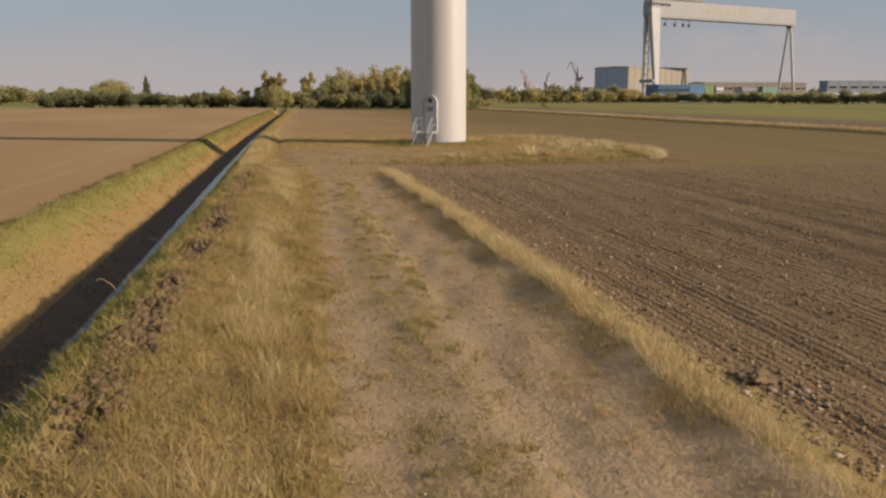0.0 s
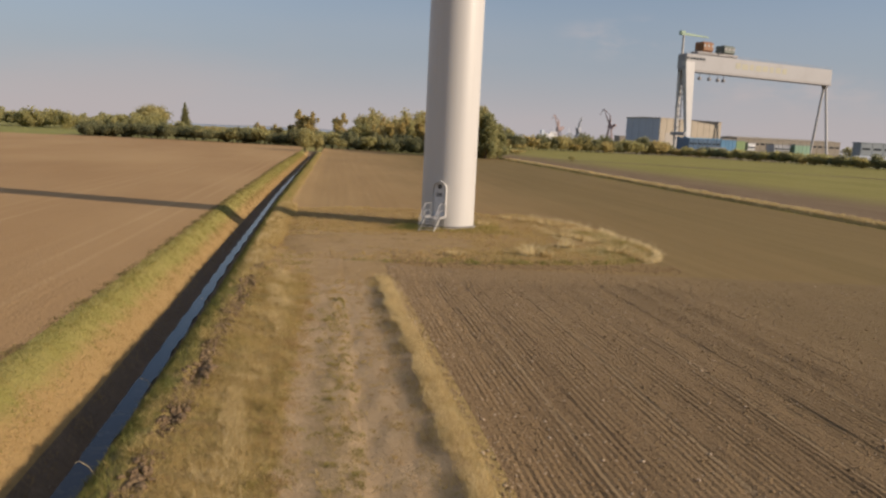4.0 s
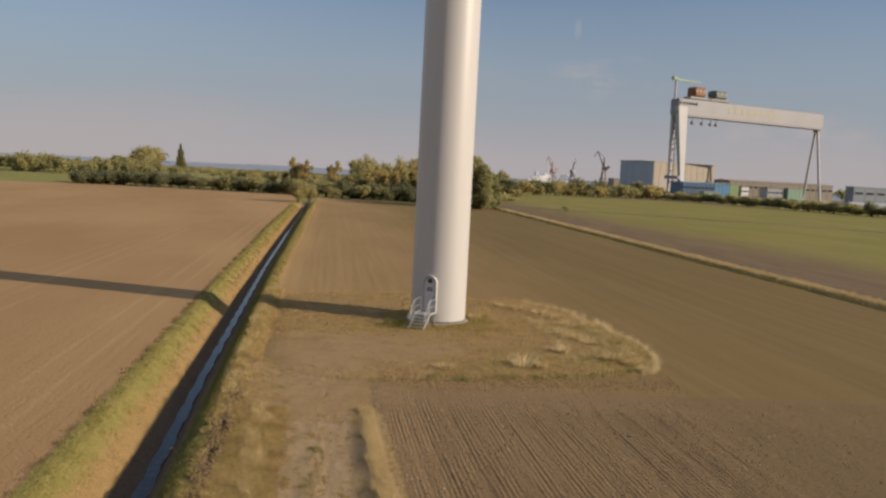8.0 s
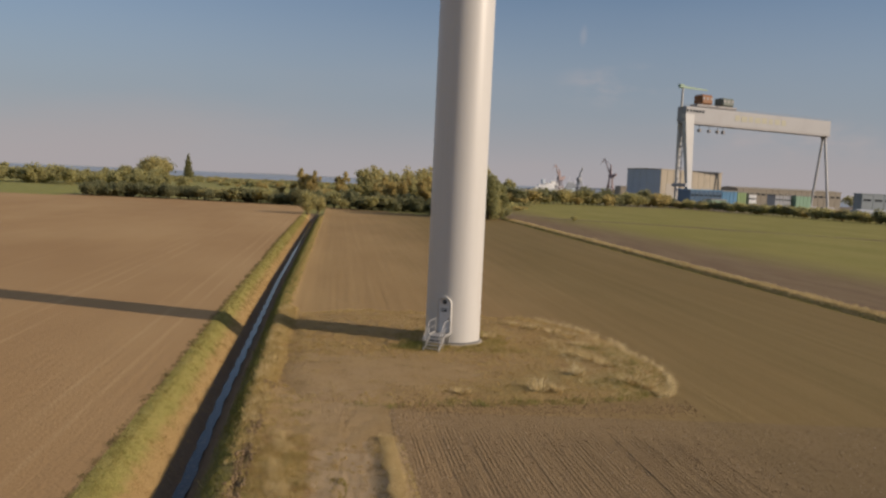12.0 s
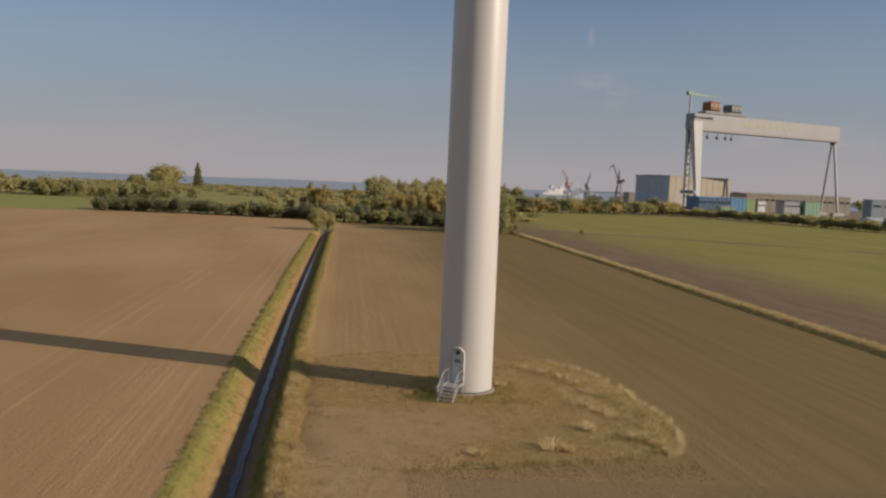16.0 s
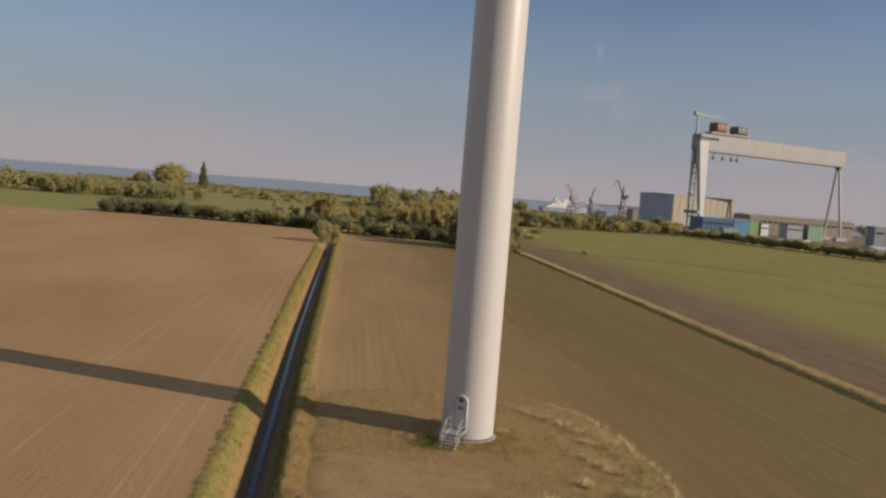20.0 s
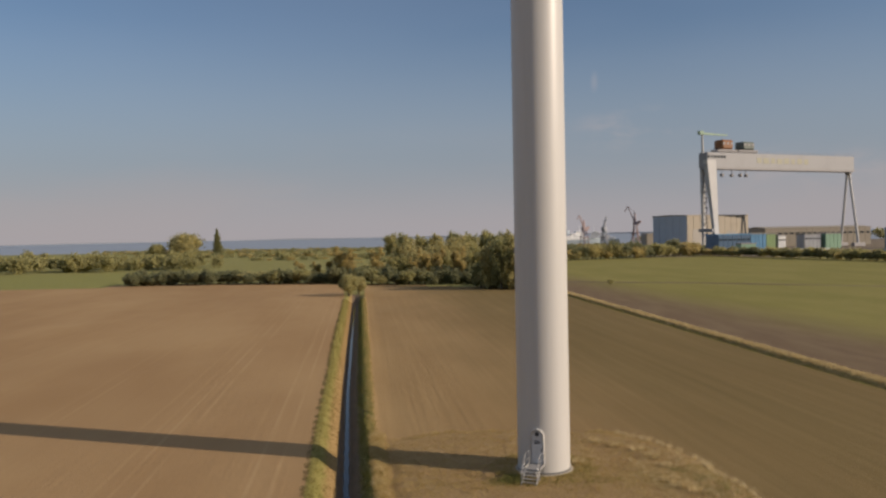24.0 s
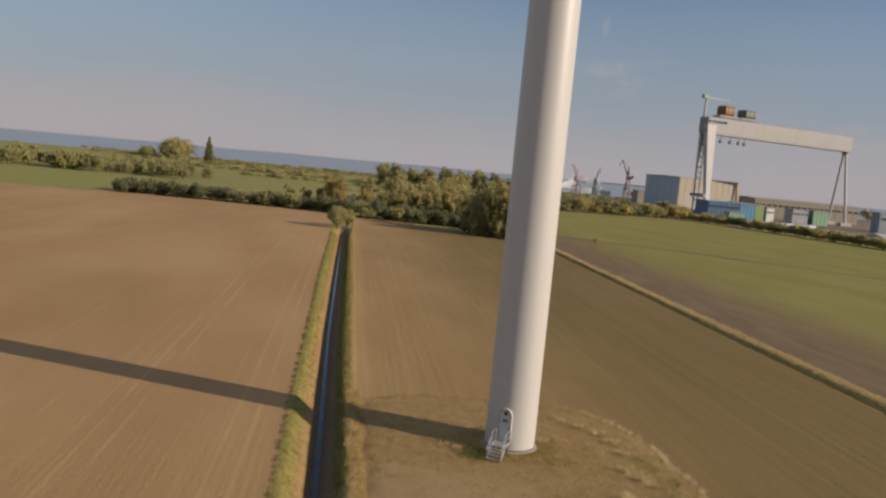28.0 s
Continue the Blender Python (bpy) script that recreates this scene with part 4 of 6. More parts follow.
def crown_arrays(seed, w, h, base, blobs, leaves, leaf, kind="round"):
    """Leaf clumps on many small boughs: (vertices, quads, triangles of the dim inside)."""
    r = np.random.RandomState(seed)
    blobs = blobs * 2
    c = r.normal(size=(blobs, 3))
    c /= np.linalg.norm(c, axis=1)[:, None]
    c *= r.uniform(0.15, 0.78, (blobs, 1))
    lobe = 1 + 0.16 * np.sin(np.arctan2(c[:, 1], c[:, 0]) * 3 + seed) * (1 - np.abs(c[:, 2]))
    c[:, :2] *= lobe[:, None]
    if kind == "poplar":
        t = r.uniform(0, 1, blobs)
        c = np.stack([r.normal(size=blobs) * 0.22 * (1 - t), r.normal(size=blobs) * 0.22 * (1 - t), t * 1.8 - 0.95], 1)
        br = 0.42 * (1.02 - t) + 0.08
    elif kind == "shrub":
        c[:, 2] = c[:, 2] * 0.75 - 0.12
        br = r.uniform(0.22, 0.46, blobs)
    elif kind == "loose":
        # several upright stems, thinning towards their tops
        t = r.uniform(0, 1, blobs)
        stem = r.randint(0, 5, blobs)
        sa, sr = stem * 1.26 + seed, 0.18 + 0.08 * stem
        top = 1.0 - 0.11 * ((stem * 7 + seed) % 4)
        c = np.stack([sr * np.cos(sa) * (0.7 + 0.5 * t) + r.normal(size=blobs) * 0.20 * (1 - 0.5 * t), sr * np.sin(sa) * (0.7 + 0.5 * t) + r.normal(size=blobs) * 0.20 * (1 - 0.5 * t), (t * 1.75 - 0.88) * top - 0.1 * (1 - top)], 1)
        br = r.uniform(0.13, 0.30, blobs) * (1.1 - 0.35 * t)
    elif kind == "dome":
        c *= 0.84
        br = r.uniform(0.28, 0.44, blobs)
    else:
        br = r.uniform(0.17, 0.38, blobs)
    size = np.array([w / 2, w / 2, h / 2])
    mid = np.array([0, 0, base + h / 2])
    pick = r.choice(blobs, leaves, p=br ** 2 / (br ** 2).sum())
    d = r.normal(size=(leaves, 3))
    d /= np.linalg.norm(d, axis=1)[:, None]
    p = (c[pick] + d * (br[pick] * r.uniform(0.35, 1.18, leaves) ** 0.7)[:, None]) * size + mid
    p[:, 2] = np.maximum(p[:, 2], 0.1)
    n = d * 0.35 + r.normal(size=(leaves, 3)) * 0.6
    n /= np.linalg.norm(n, axis=1)[:, None]
    t = np.cross(n, r.normal(size=(leaves, 3)))
    t /= np.linalg.norm(t, axis=1)[:, None] + 1e-9
    b = np.cross(n, t)
    s = leaf * r.uniform(0.7, 1.5, leaves)[:, None]
    k = r.uniform(0.5, 0.9, leaves)[:, None]
    quad = np.stack([p - t * s, p - b * s * k + n * s * 0.25, p + t * s, p + b * s * k + n * s * 0.2], 1).reshape(-1, 3)
    core_v, core_f = [], []
    for i in range(blobs):
        core_f.append(ICO_F + len(ICO_V) * i)
        core_v.append((c[i] + ICO_V * br[i] * (0.66 if kind in ("dome", "poplar") else 0.42) * r.uniform(0.8, 1.1, (len(ICO_V), 1))) * size + mid)
    core_v = np.concatenate(core_v)
    core_v[:, 2] = np.maximum(core_v[:, 2], 0.05)
    return quad, np.arange(len(quad)).reshape(-1, 4), core_v, np.concatenate(core_f)


def crown_mesh(name, arrays):
    q, qf, cv, cf = arrays
    return raw_mesh(name, np.concatenate((q, cv)), [(4, qf), (3, cf + len(q))])


def trunk_mesh(seed, h, r0, limbs):
    r = random.Random(seed)
    bm = bmesh.new()
    top = Vector((r.uniform(-0.2, 0.2), r.uniform(-0.2, 0.2), h))
    tube(bm, (0, 0, -0.3), (top.x * 0.3, top.y * 0.3, h * 0.35), r0 * 1.25, r0 * 0.85, 8)
    tube(bm, (top.x * 0.3, top.y * 0.3, h * 0.34), top, r0 * 0.85, r0 * 0.3, 8)
    for k in range(limbs):
        a, z = k * 2.4 + r.uniform(-0.4, 0.4), h * r.uniform(0.3, 0.7)
        L = h * r.uniform(0.28, 0.45)
        tube(bm, (top.x * z / h, top.y * z / h, z), (math.cos(a) * L * 0.75, math.sin(a) * L * 0.75, z + L * 0.7), r0 * 0.42, r0 * 0.12, 6)
    me = bpy.data.meshes.new("trunk")
    bm.to_mesh(me)
    bm.free()
    return me


def tree_kind(name, label, category, mat, seed, w, h, base, blobs, leaves, leaf, kind, trunk_r, limbs, group=""):
    """A first tree of a kind, far below the ground's reach of view until it is copied; the caller removes it."""
    t = thing(name, Matrix(), label, category, group)
    linked("trunk", trunk_mesh(seed, base + h * 0.75, trunk_r, limbs), M["bark"], t)
    linked("crown", crown_mesh("crown", crown_arrays(seed, w, h, base, blobs, leaves, leaf, kind)), mat, t)
    return t


def plant(model, x, y, size=1.0, tall=1.0, turn=None, rnd=random):
    a = rnd.uniform(0, 360) if turn is None else turn
    z = on_ground(x, y) - 0.05
    return copy_thing(model, pose(x, y, z, 0, 0, a) @ Matrix.Diagonal((size, size, size * tall, 1)))


def drop_model(*models):
    for m in models:
        for o in (*m.children_recursive, m):
            bpy.data.objects.remove(o)


rnd = random.Random(21)
shrubs = []
for k, mat in enumerate(("leaf_hedge", "leaf_hedge", "leaf_hedge", "leaf_olive")):
    shrubs.append(tree_kind("shrub", "dense shaded green hawthorn shrub in the field hedge", "shrub", M[mat], 40 + k, 6.8, 5.8, 0.1, 16, 1700, 0.29, "shrub", 0.16, 4, "shrubs of the field hedge"))
shrubs[3]["label"] = "olive green shrub in the field hedge"
# the field hedge: from the west corner to the tall trees
HEDGE = [(-126, 247), (-82, 244), (-48, 239), (-36, 231), (-27, 227), (-10, 226), (4, 224), (14, 215), (26, 208)]
spots = []
for (x0, y0), (x1, y1) in zip(HEDGE, HEDGE[1:]):
    L = math.hypot(x1 - x0, y1 - y0)
    k = max(1, int(L / 2.8))
    spots += [(x0 + (x1 - x0) * i / k, y0 + (y1 - y0) * i / k) for i in range(k)]
for i, (x, y) in enumerate(spots):
    s = rnd.uniform(0.85, 1.2)
    m = shrubs[3] if rnd.random() < 0.18 else shrubs[rnd.randrange(3)]
    plant(m, x + rnd.uniform(-0.8, 0.8), y + rnd.uniform(-1.5, 2.5), s, rnd.uniform(0.85, 1.15), rnd=rnd)
    if i % 2:
        plant(m, x + rnd.uniform(-1, 1), y + rnd.uniform(4, 9), s * 1.05, rnd.uniform(0.9, 1.2), rnd=rnd)

autumn = tree_kind("field_tree", "slender tree turning yellow behind the hedge", "tree", M["leaf_autumn"], 51, 7.6, 9.5, 0.9, 20, 4200, 0.20, "loose", 0.2, 5)
olive = tree_kind("field_tree", "broad olive green tree at the field edge", "tree", M["leaf_olive"], 52, 11.5, 12.4, 0.3, 34, 5000, 0.26, "loose", 0.3, 6, "tall trees at the field corner")
dark = tree_kind("field_tree", "tall dark green tree at the field corner", "tree", M["leaf_dark"], 53, 10.5, 13.2, 0.2, 34, 5000, 0.26, "loose", 0.3, 6, "tall trees at the field corner")
# trees over the hedge
for x, y, s, tall, m in ((-46.8, 259, 1.05, 1.1, autumn), (-43.2, 255, 0.95, 1.15, autumn), (-51.8, 263, 0.85, 0.9, autumn), (-57.9, 265, 0.8, 0.8, autumn), (-32.8, 259, 1.0, 1.12, autumn), (-64.5, 268, 0.85, 0.8, autumn),
                         (-21.5, 250, 0.8, 0.85, olive), (-14.3, 252, 1.0, 1.05, autumn), (-9.2, 247, 1.05, 1.0, autumn), (-4.5, 256, 0.9, 0.85, olive), (-1.3, 247, 1.0, 1.1, autumn), (-25.8, 262, 0.8, 0.8, olive), (-17.5, 247, 0.85, 0.95, autumn),
                         (4.6, 240, 0.85, 0.9, olive), (5.2, 202, 0.72, 0.85, dark), (7.9, 197, 0.86, 1.16, olive), (11.2, 194, 0.84, 1.36, dark), (14.6, 193, 0.9, 1.30, olive), (18.6, 192, 0.84, 1.22, dark),
                         (9.4, 206, 0.9, 1.38, dark), (15.2, 204, 0.95, 1.34, olive), (20.3, 198, 0.8, 0.98, olive), (23.2, 201, 0.72, 0.85, dark), (4.8, 231, 0.95, 1.0, olive), (22.0, 208, 0.8, 1.0, dark)):
    s *= 1.12
    plant(m, x, y, s, tall, rnd=rnd)
# the lone round bush where the ditch ends, and the small one in the green field
bush = tree_kind("ditch_tree", "round olive bush at the end of the ditch", "tree", M["leaf_olive"], 60, 5.6, 6.2, -0.1, 16, 6000, 0.13, "dome", 0.2, 5)
plant(bush, -34.7, 177, 1.32, 0.98, 20)
plant(bush, -32.4, 183, 1.05, 1.0, 150)
small = tree_kind("field_bush", "small lone bush in the green field", "shrub", M["leaf_olive"], 61, 2.4, 2.2, 0.1, 8, 300, 0.16, "shrub", 0.08, 3)
plant(small, 47.8, 205, 1.1, 1.0, 40)
# the landmark trees near the shore
big = tree_kind("shore_tree", "huge rounded olive tree near the shore", "tree", M["leaf_olive"], 70, 45, 36, -9.0, 60, 11000, 0.80, "dome", 1.0, 8)
plant(big, -302, 870, 1.0, 1.0, 10)
plant(big, -331, 860, 0.50, 1.0, 80)
pop = tree_kind("poplar", "dark slender columnar poplar near the shore", "tree", M["leaf_conifer"], 71, 17, 25, 0.3, 30, 9000, 0.36, "poplar", 0.6, 3)
plant(pop, -265, 870, 1.0, 1.2, 0)
# tall crowns in the coastal wood behind the field corner
tall_trees = [tree_kind("coast_tree", "tall broad olive tree in the coastal wood", "tree", M[k], 74 + i, 19, 20, 0.0, 34, 4000, 0.50, "round", 0.6, 6, "tall trees of the coastal wood") for i, k in enumerate(("leaf_olive", "leaf_dark", "leaf_olive"))]
for i, (x, y, s) in enumerate(((-48, 604, 0.95), (-37, 590, 0.97), (-24, 612, 0.95), (-12, 598, 0.88), (3, 604, 1.0), (16, 590, 1.02), (30, 606, 1.0), (44, 598, 0.95), (58, 610, 0.92), (70, 600, 0.8))):
    plant(tall_trees[i % 3], x, y, s, rnd.uniform(0.97, 1.05), rnd=rnd)
drop_model(*shrubs, autumn, olive, dark, bush, small, big, pop, *tall_trees)

# hedgerow before the shipyard
rows_s = [tree_kind("hedgerow_bush", "brown and green bush in the far hedgerow", "shrub", M[k], 80 + i, 9.5, 6.8, 0.1, 14, 900, 0.40, "shrub", 0.2, 3, "bushes of the far hedgerow")
          for i, k in enumerate(("leaf_olive", "leaf_hedge", "leaf_autumn"))]
ROW = [(22, 408), (67, 425), (110, 442), (160, 468), (184, 404), (202, 354), (216, 316), (256, 262), (310, 216)]
spots = []
for (x0, y0), (x1, y1) in zip(ROW, ROW[1:]):
    k = int(math.hypot(x1 - x0, y1 - y0) / 2.9)
    spots += [(x0 + (x1 - x0) * i / k, y0 + (y1 - y0) * i / k) for i in range(k)]
for x, y in spots:
    s = rnd.uniform(0.75, 1.2) * (1.42 if x < 160 else 0.95)
    plant(rows_s[rnd.choice((0, 0, 1, 1, 2)) if x < 160 else rnd.choice((0, 0, 1, 1, 2))], x, y + rnd.uniform(-1, 5), s, rnd.uniform(0.8, 1.15), rnd=rnd)
drop_model(*rows_s)


def woods(name, label, mat, places, seed, w, h, leaves, leaf):
    """A far wood: many crowns, joined."""
    r = np.random.RandomState(seed)
    kinds = [crown_arrays(seed * 10 + k, w, h, 0.0, 8, leaves, leaf, "shrub" if k % 2 else "round") for k in range(4)]
    co, fq, ft, at = [], [], [], 0
    for x, y, s in places:
        q, qf, cv, cf = kinds[r.randint(4)]
        a = r.uniform(0, 6.28)
        rot = np.array([[math.cos(a), math.sin(a), 0], [-math.sin(a), math.cos(a), 0], [0, 0, r.uniform(0.8, 1.2)]])
        both = np.concatenate((q, cv)) @ rot * s + np.array([x, y, -0.3])
        co.append(both)
        fq.append(qf + at)
        ft.append(cf + at + len(q))
        at += len(both)
    tagged(linked(name, raw_mesh(name, np.concatenate(co), [(4, np.concatenate(fq)), (3, np.concatenate(ft))]), mat), label, "trees", kind="stuff")


r = random.Random(7)
# the wood behind the green field in the west
woods("wood_west", "far mixed wood behind the western meadow", M["leaf_olive"],
      [(r.uniform(-460, -150), r.uniform(378, 430), r.uniform(0.8, 1.15)) for _ in range(130)], 3, 12, 11, 380, 0.60)
woods("wood_west_dark", "darker trees in the far western wood", M["leaf_dark"],
      [(r.uniform(-420, -140), r.uniform(372, 450), r.uniform(0.75, 1.1)) for _ in range(60)], 4, 12, 10.5, 380, 0.60)
# rows of bushes between the field hedge and the shore
places = []
for row_y, step, x0, x1 in ((300, 14, -62, 40), (345, 16, -50, 60), (430, 16, -60, 60), (520, 13, -150, 70), (610, 9, -260, 90), (700, 22, -330, 120), (800, 10, -400, 160), (870, 7, -430, 200), (940, 7, -480, 260)):
    x = x0
    while x < x1:
        places.append((x, row_y + r.uniform(-9, 9) - 0.2 * x, r.uniform(0.4, 0.85) * (0.8 if row_y > 780 else 1.0)))
        x += step * r.uniform(0.25, 0.9)
woods("coastal_scrub", "scattered olive scrub between fields and shore", M["leaf_olive"], places[::3], 5, 19, 6.0, 170, 0.85)
woods("coastal_scrub_autumn", "scattered rusty scrub between fields and shore", M["leaf_autumn"], places[1::3], 6, 19, 5.6, 170, 0.85)
woods("coastal_scrub_dark", "scattered dark scrub between fields and shore", M["leaf_dark"], places[2::3], 7, 19, 5.6, 170, 0.85)
# taller trees behind the field corner
woods("corner_wood", "tall olive trees behind the field corner", M["leaf_olive"],
      [(r.uniform(-26, 28), r.uniform(258, 326), r.uniform(0.85, 1.12)) for _ in range(34)], 8, 14, 14.5, 1000, 0.38)
woods("wood_east", "low wood along the shore behind the shipyard", M["leaf_dark"],
      [(250 + 9.5 * k + r.uniform(-5, 5), 955 + r.uniform(-14, 14) - 0.25 * (250 + 9.5 * k - 300), r.uniform(0.85, 1.2)) for k in range(60)], 10, 19, 15, 160, 0.95)
woods("yard_wood", "trees between the hedgerow and the shipyard", M["leaf_dark"],
      [(r.uniform(60, 165), r.uniform(480, 560), r.uniform(0.7, 1.1)) for _ in range(34)], 9, 12, 9, 700, 0.42)

# ---------------------------------------------------------------- the shipyard
E1 = Vector((143.0, 66.0, 0)).normalized()
P1 = Vector((-E1.y, E1.x, 0))
CL, CR = Vector((198, 567, 0)), Vector((341, 633, 0))
SPAN = (CR - CL).length
yard = pose(CL.x, CL.y, 0, 0, 0, math.degrees(math.atan2(E1.y, E1.x)))
crane = thing("gantry_crane", yard, "huge pale grey shipyard gantry crane with box girder", "gantry crane")
TOP, DEEP = 76.4, 13.2
bm = bmesh.new()
box(bm, (SPAN / 2 + 0.75, 0, TOP - DEEP / 2), (SPAN + 5.5, 9.0, DEEP), bevel=0.5)
girder = part("girder", bm, M["crane"], crane)
for k, wide in enumerate((5.2, 6.4, 4.6, 6.0, 6.2, 4.4, 5.8, 5.0)):
    bm = bmesh.new()
    box(bm, (SPAN * 0.33 + 7.4 * k, -4.56, TOP - DEEP * (0.42 + 0.02 * (k % 2))), (wide, 0.12, DEEP * 0.34), bevel=0.03)
    part("sign_bar", bm, M["crane_band"], girder, "faded yellowish block of lettering")
# dark strip along the girder's lower edge: underside shade built as a part
bm = bmesh.new()
box(bm, (SPAN / 2 + 0.75, -4.6, TOP - DEEP + 0.75), (SPAN + 5, 0.4, 1.5))
part("lower_rail", bm, M["crane_dark"], girder)
bm = bmesh.new()
for k in range(44):
    tube(bm, (-4 + k * (SPAN + 7) / 43, -4.2, TOP), (-4 + k * (SPAN + 7) / 43, -4.2, TOP + 1.3), 0.09, seg=4)
beam(bm, (-3, -4.2, TOP + 1.3), (SPAN + 3, -4.2, TOP + 1.3), 0.15, 0.15)
part("walkway_rail", bm, M["crane_dark"], girder)
# the stiff leg: a slim ladder column behind and a broad tapering box column before it


def frustum(bm, a, asize, b, bsize):
    """A tapering box standing on a and reaching b; sizes along x and y."""
    rings = [[bm.verts.new((p[0] + sx * s[0] / 2, p[1] + sy * s[1] / 2, p[2])) for sx, sy in ((-1, -1), (1, -1), (1, 1), (-1, 1))] for p, s in ((a, asize), (b, bsize))]
    bm.faces.new(rings[0][::-1])
    bm.faces.new(rings[1])
    for i in range(4):
        j = (i + 1) % 4
        bm.faces.new((rings[0][i], rings[0][j], rings[1][j], rings[1][i]))
    return bm


part("leg", frustum(bmesh.new(), (5.0, -6.0, 3.6), (2.9, 2.5), (1.8, -2.9, TOP - 6), (9.0, 4.5)), M["crane_leg"], crane, "broad pale box leg")
part("leg", frustum(bmesh.new(), (3.2, 6.0, 3.6), (2.0, 1.8), (0.0, 3.2, TOP - 6), (2.9, 2.6)), M["crane_leg"], crane, "slim pale ladder leg")
for s, cx in ((-1, 5.0), (1, 3.2)):
    bm = bmesh.new()
    box(bm, (cx, s * 6.0, 2.0), (16, 4.2, 3.6), bevel=0.4)
    bogie = part("bogie", bm, M["crane_dark"], crane)
    for k in range(6):
        bm = bmesh.new()
        tube(bm, (cx - 6 + k * 2.4, s * 6.0 - 0.5, 0.75), (cx - 6 + k * 2.4, s * 6.0 + 0.5, 0.75), 0.75, seg=12)
        part("wheel", bm, M["crane_dark"], bogie)
LADDER = 13
for k in range(LADDER):
    # landings and flights zigzag up between the two columns
    z0, z1 = 5 + k * 4.1, 5 + (k + 1) * 4.1
    x0, y0 = 4.0 - 3.2 * z0 / TOP, 2.6 - 1.6 * z0 / TOP
    bm = bmesh.new()
    box(bm, (x0, y0, z0), (2.0, 2.2, 0.35), bevel=0.05)
    landing = part("landing", bm, M["crane_dark"], crane, "dark ladder landing")
    bm = bmesh.new()
    s = 0.9 if k % 2 else -0.9
    beam(bm, (x0 - s, y0 - s, z0), (x0 + s, y0 + s, z1), 0.7, 0.4)
    part("flight", bm, M["crane_dark"], landing)
bm = bmesh.new()
box(bm, (0.5, 0, 16), (2.6, 15, 2.6), bevel=0.2)
part("cross_beam", bm, M["crane"], crane)
bm = bmesh.new()
box(bm, (1.3, 0, TOP - 6.2), (7.4, 9.6, 11.0), bevel=0.5)
head = part("leg_head", bm, M["crane"], crane)
for k in range(6):
    bm = bmesh.new()
    box(bm, (-0.6 + k * 3.2, -4.84, TOP - 3.4), (1.8, 0.25, 1.7))
    part("window", bm, M["glass"], head)
# the pendulum leg: two slender tubes
for s in (-1, 1):
    bm = bmesh.new()
    tube(bm, (SPAN + 2.5, s * 8.5, 3.0), (SPAN + 1.5, s * 0.9, TOP - DEEP), 1.15, 1.0, 12)
    part("leg", bm, M["crane_leg"], crane)
    bm = bmesh.new()
    box(bm, (SPAN + 2.5, s * 8.5, 1.6), (14, 3.4, 3.0), bevel=0.3)
    part("bogie", bm, M["crane_dark"], crane)
bm = bmesh.new()
box(bm, (SPAN + 1.5, 0, TOP - DEEP - 0.9), (3.6, 4.4, 2.0), bevel=0.3)
part("pivot", bm, M["crane_dark"], crane)


def trolley(at, w, h, mat, label):
    t = part("trolley", box(bmesh.new(), (at, 0, TOP + 1.4), (w + 7, 8.0, 2.2), bevel=0.2), M["crane_dark"], crane, "dark trolley carriage")
    bm = bmesh.new()
    box(bm, (at, 0, TOP + 2.5 + h / 2), (w, 9.5, h), bevel=1.2)
    part("machine_house", bm, mat, t, label)
    for k in range(3):
        bm = bmesh.new()
        box(bm, (at - w / 3 + k * w / 3, -4.8, TOP + 2.5 + h * 0.6), (w * 0.16, 0.12, h * 0.25))
        part("vent", bm, M["crane_dark"], t)


part("trolley_deck", box(bmesh.new(), (30, 0, TOP + 1.2), (34, 7.0, 1.8), bevel=0.2), M["crane_dark"], crane)
trolley(19, 12, 7.5, M["orange"], "rusty orange machine house")
trolley(41, 13, 6.5, M["greygreen"], "grey green machine house")
for k, at in enumerate((17, 27, 36, 42)):
    bm = bmesh.new()
    tube(bm, (at, 0, TOP - DEEP), (at, 0, TOP - DEEP - 3.5), 0.2, seg=6)
    box(bm, (at, 0, TOP - DEEP - 4.2), (2.6, 2.6, 2.4), bevel=0.5)
    part("hook_block", bm, M["crane_dark"], crane)
bm = bmesh.new()
tube(bm, (-2.5, 0, TOP - 1), (-2.5, 0, TOP + 14), 0.95, 0.8, 10)
part("jib_mast", bm, M["crane_leg"], crane)
bm = bmesh.new()
beam(bm, (-5.5, -0.6, TOP + 14.4), (22, -0.6, TOP + 13.8), 1.2, 1.8, 0.7, 0.9)
box(bm, (-4.0, 0, TOP + 15), (4.5, 2.6, 3.0), bevel=0.3)
part("jib", bm, M["jib_green"], crane, "grey green swivelling jib")


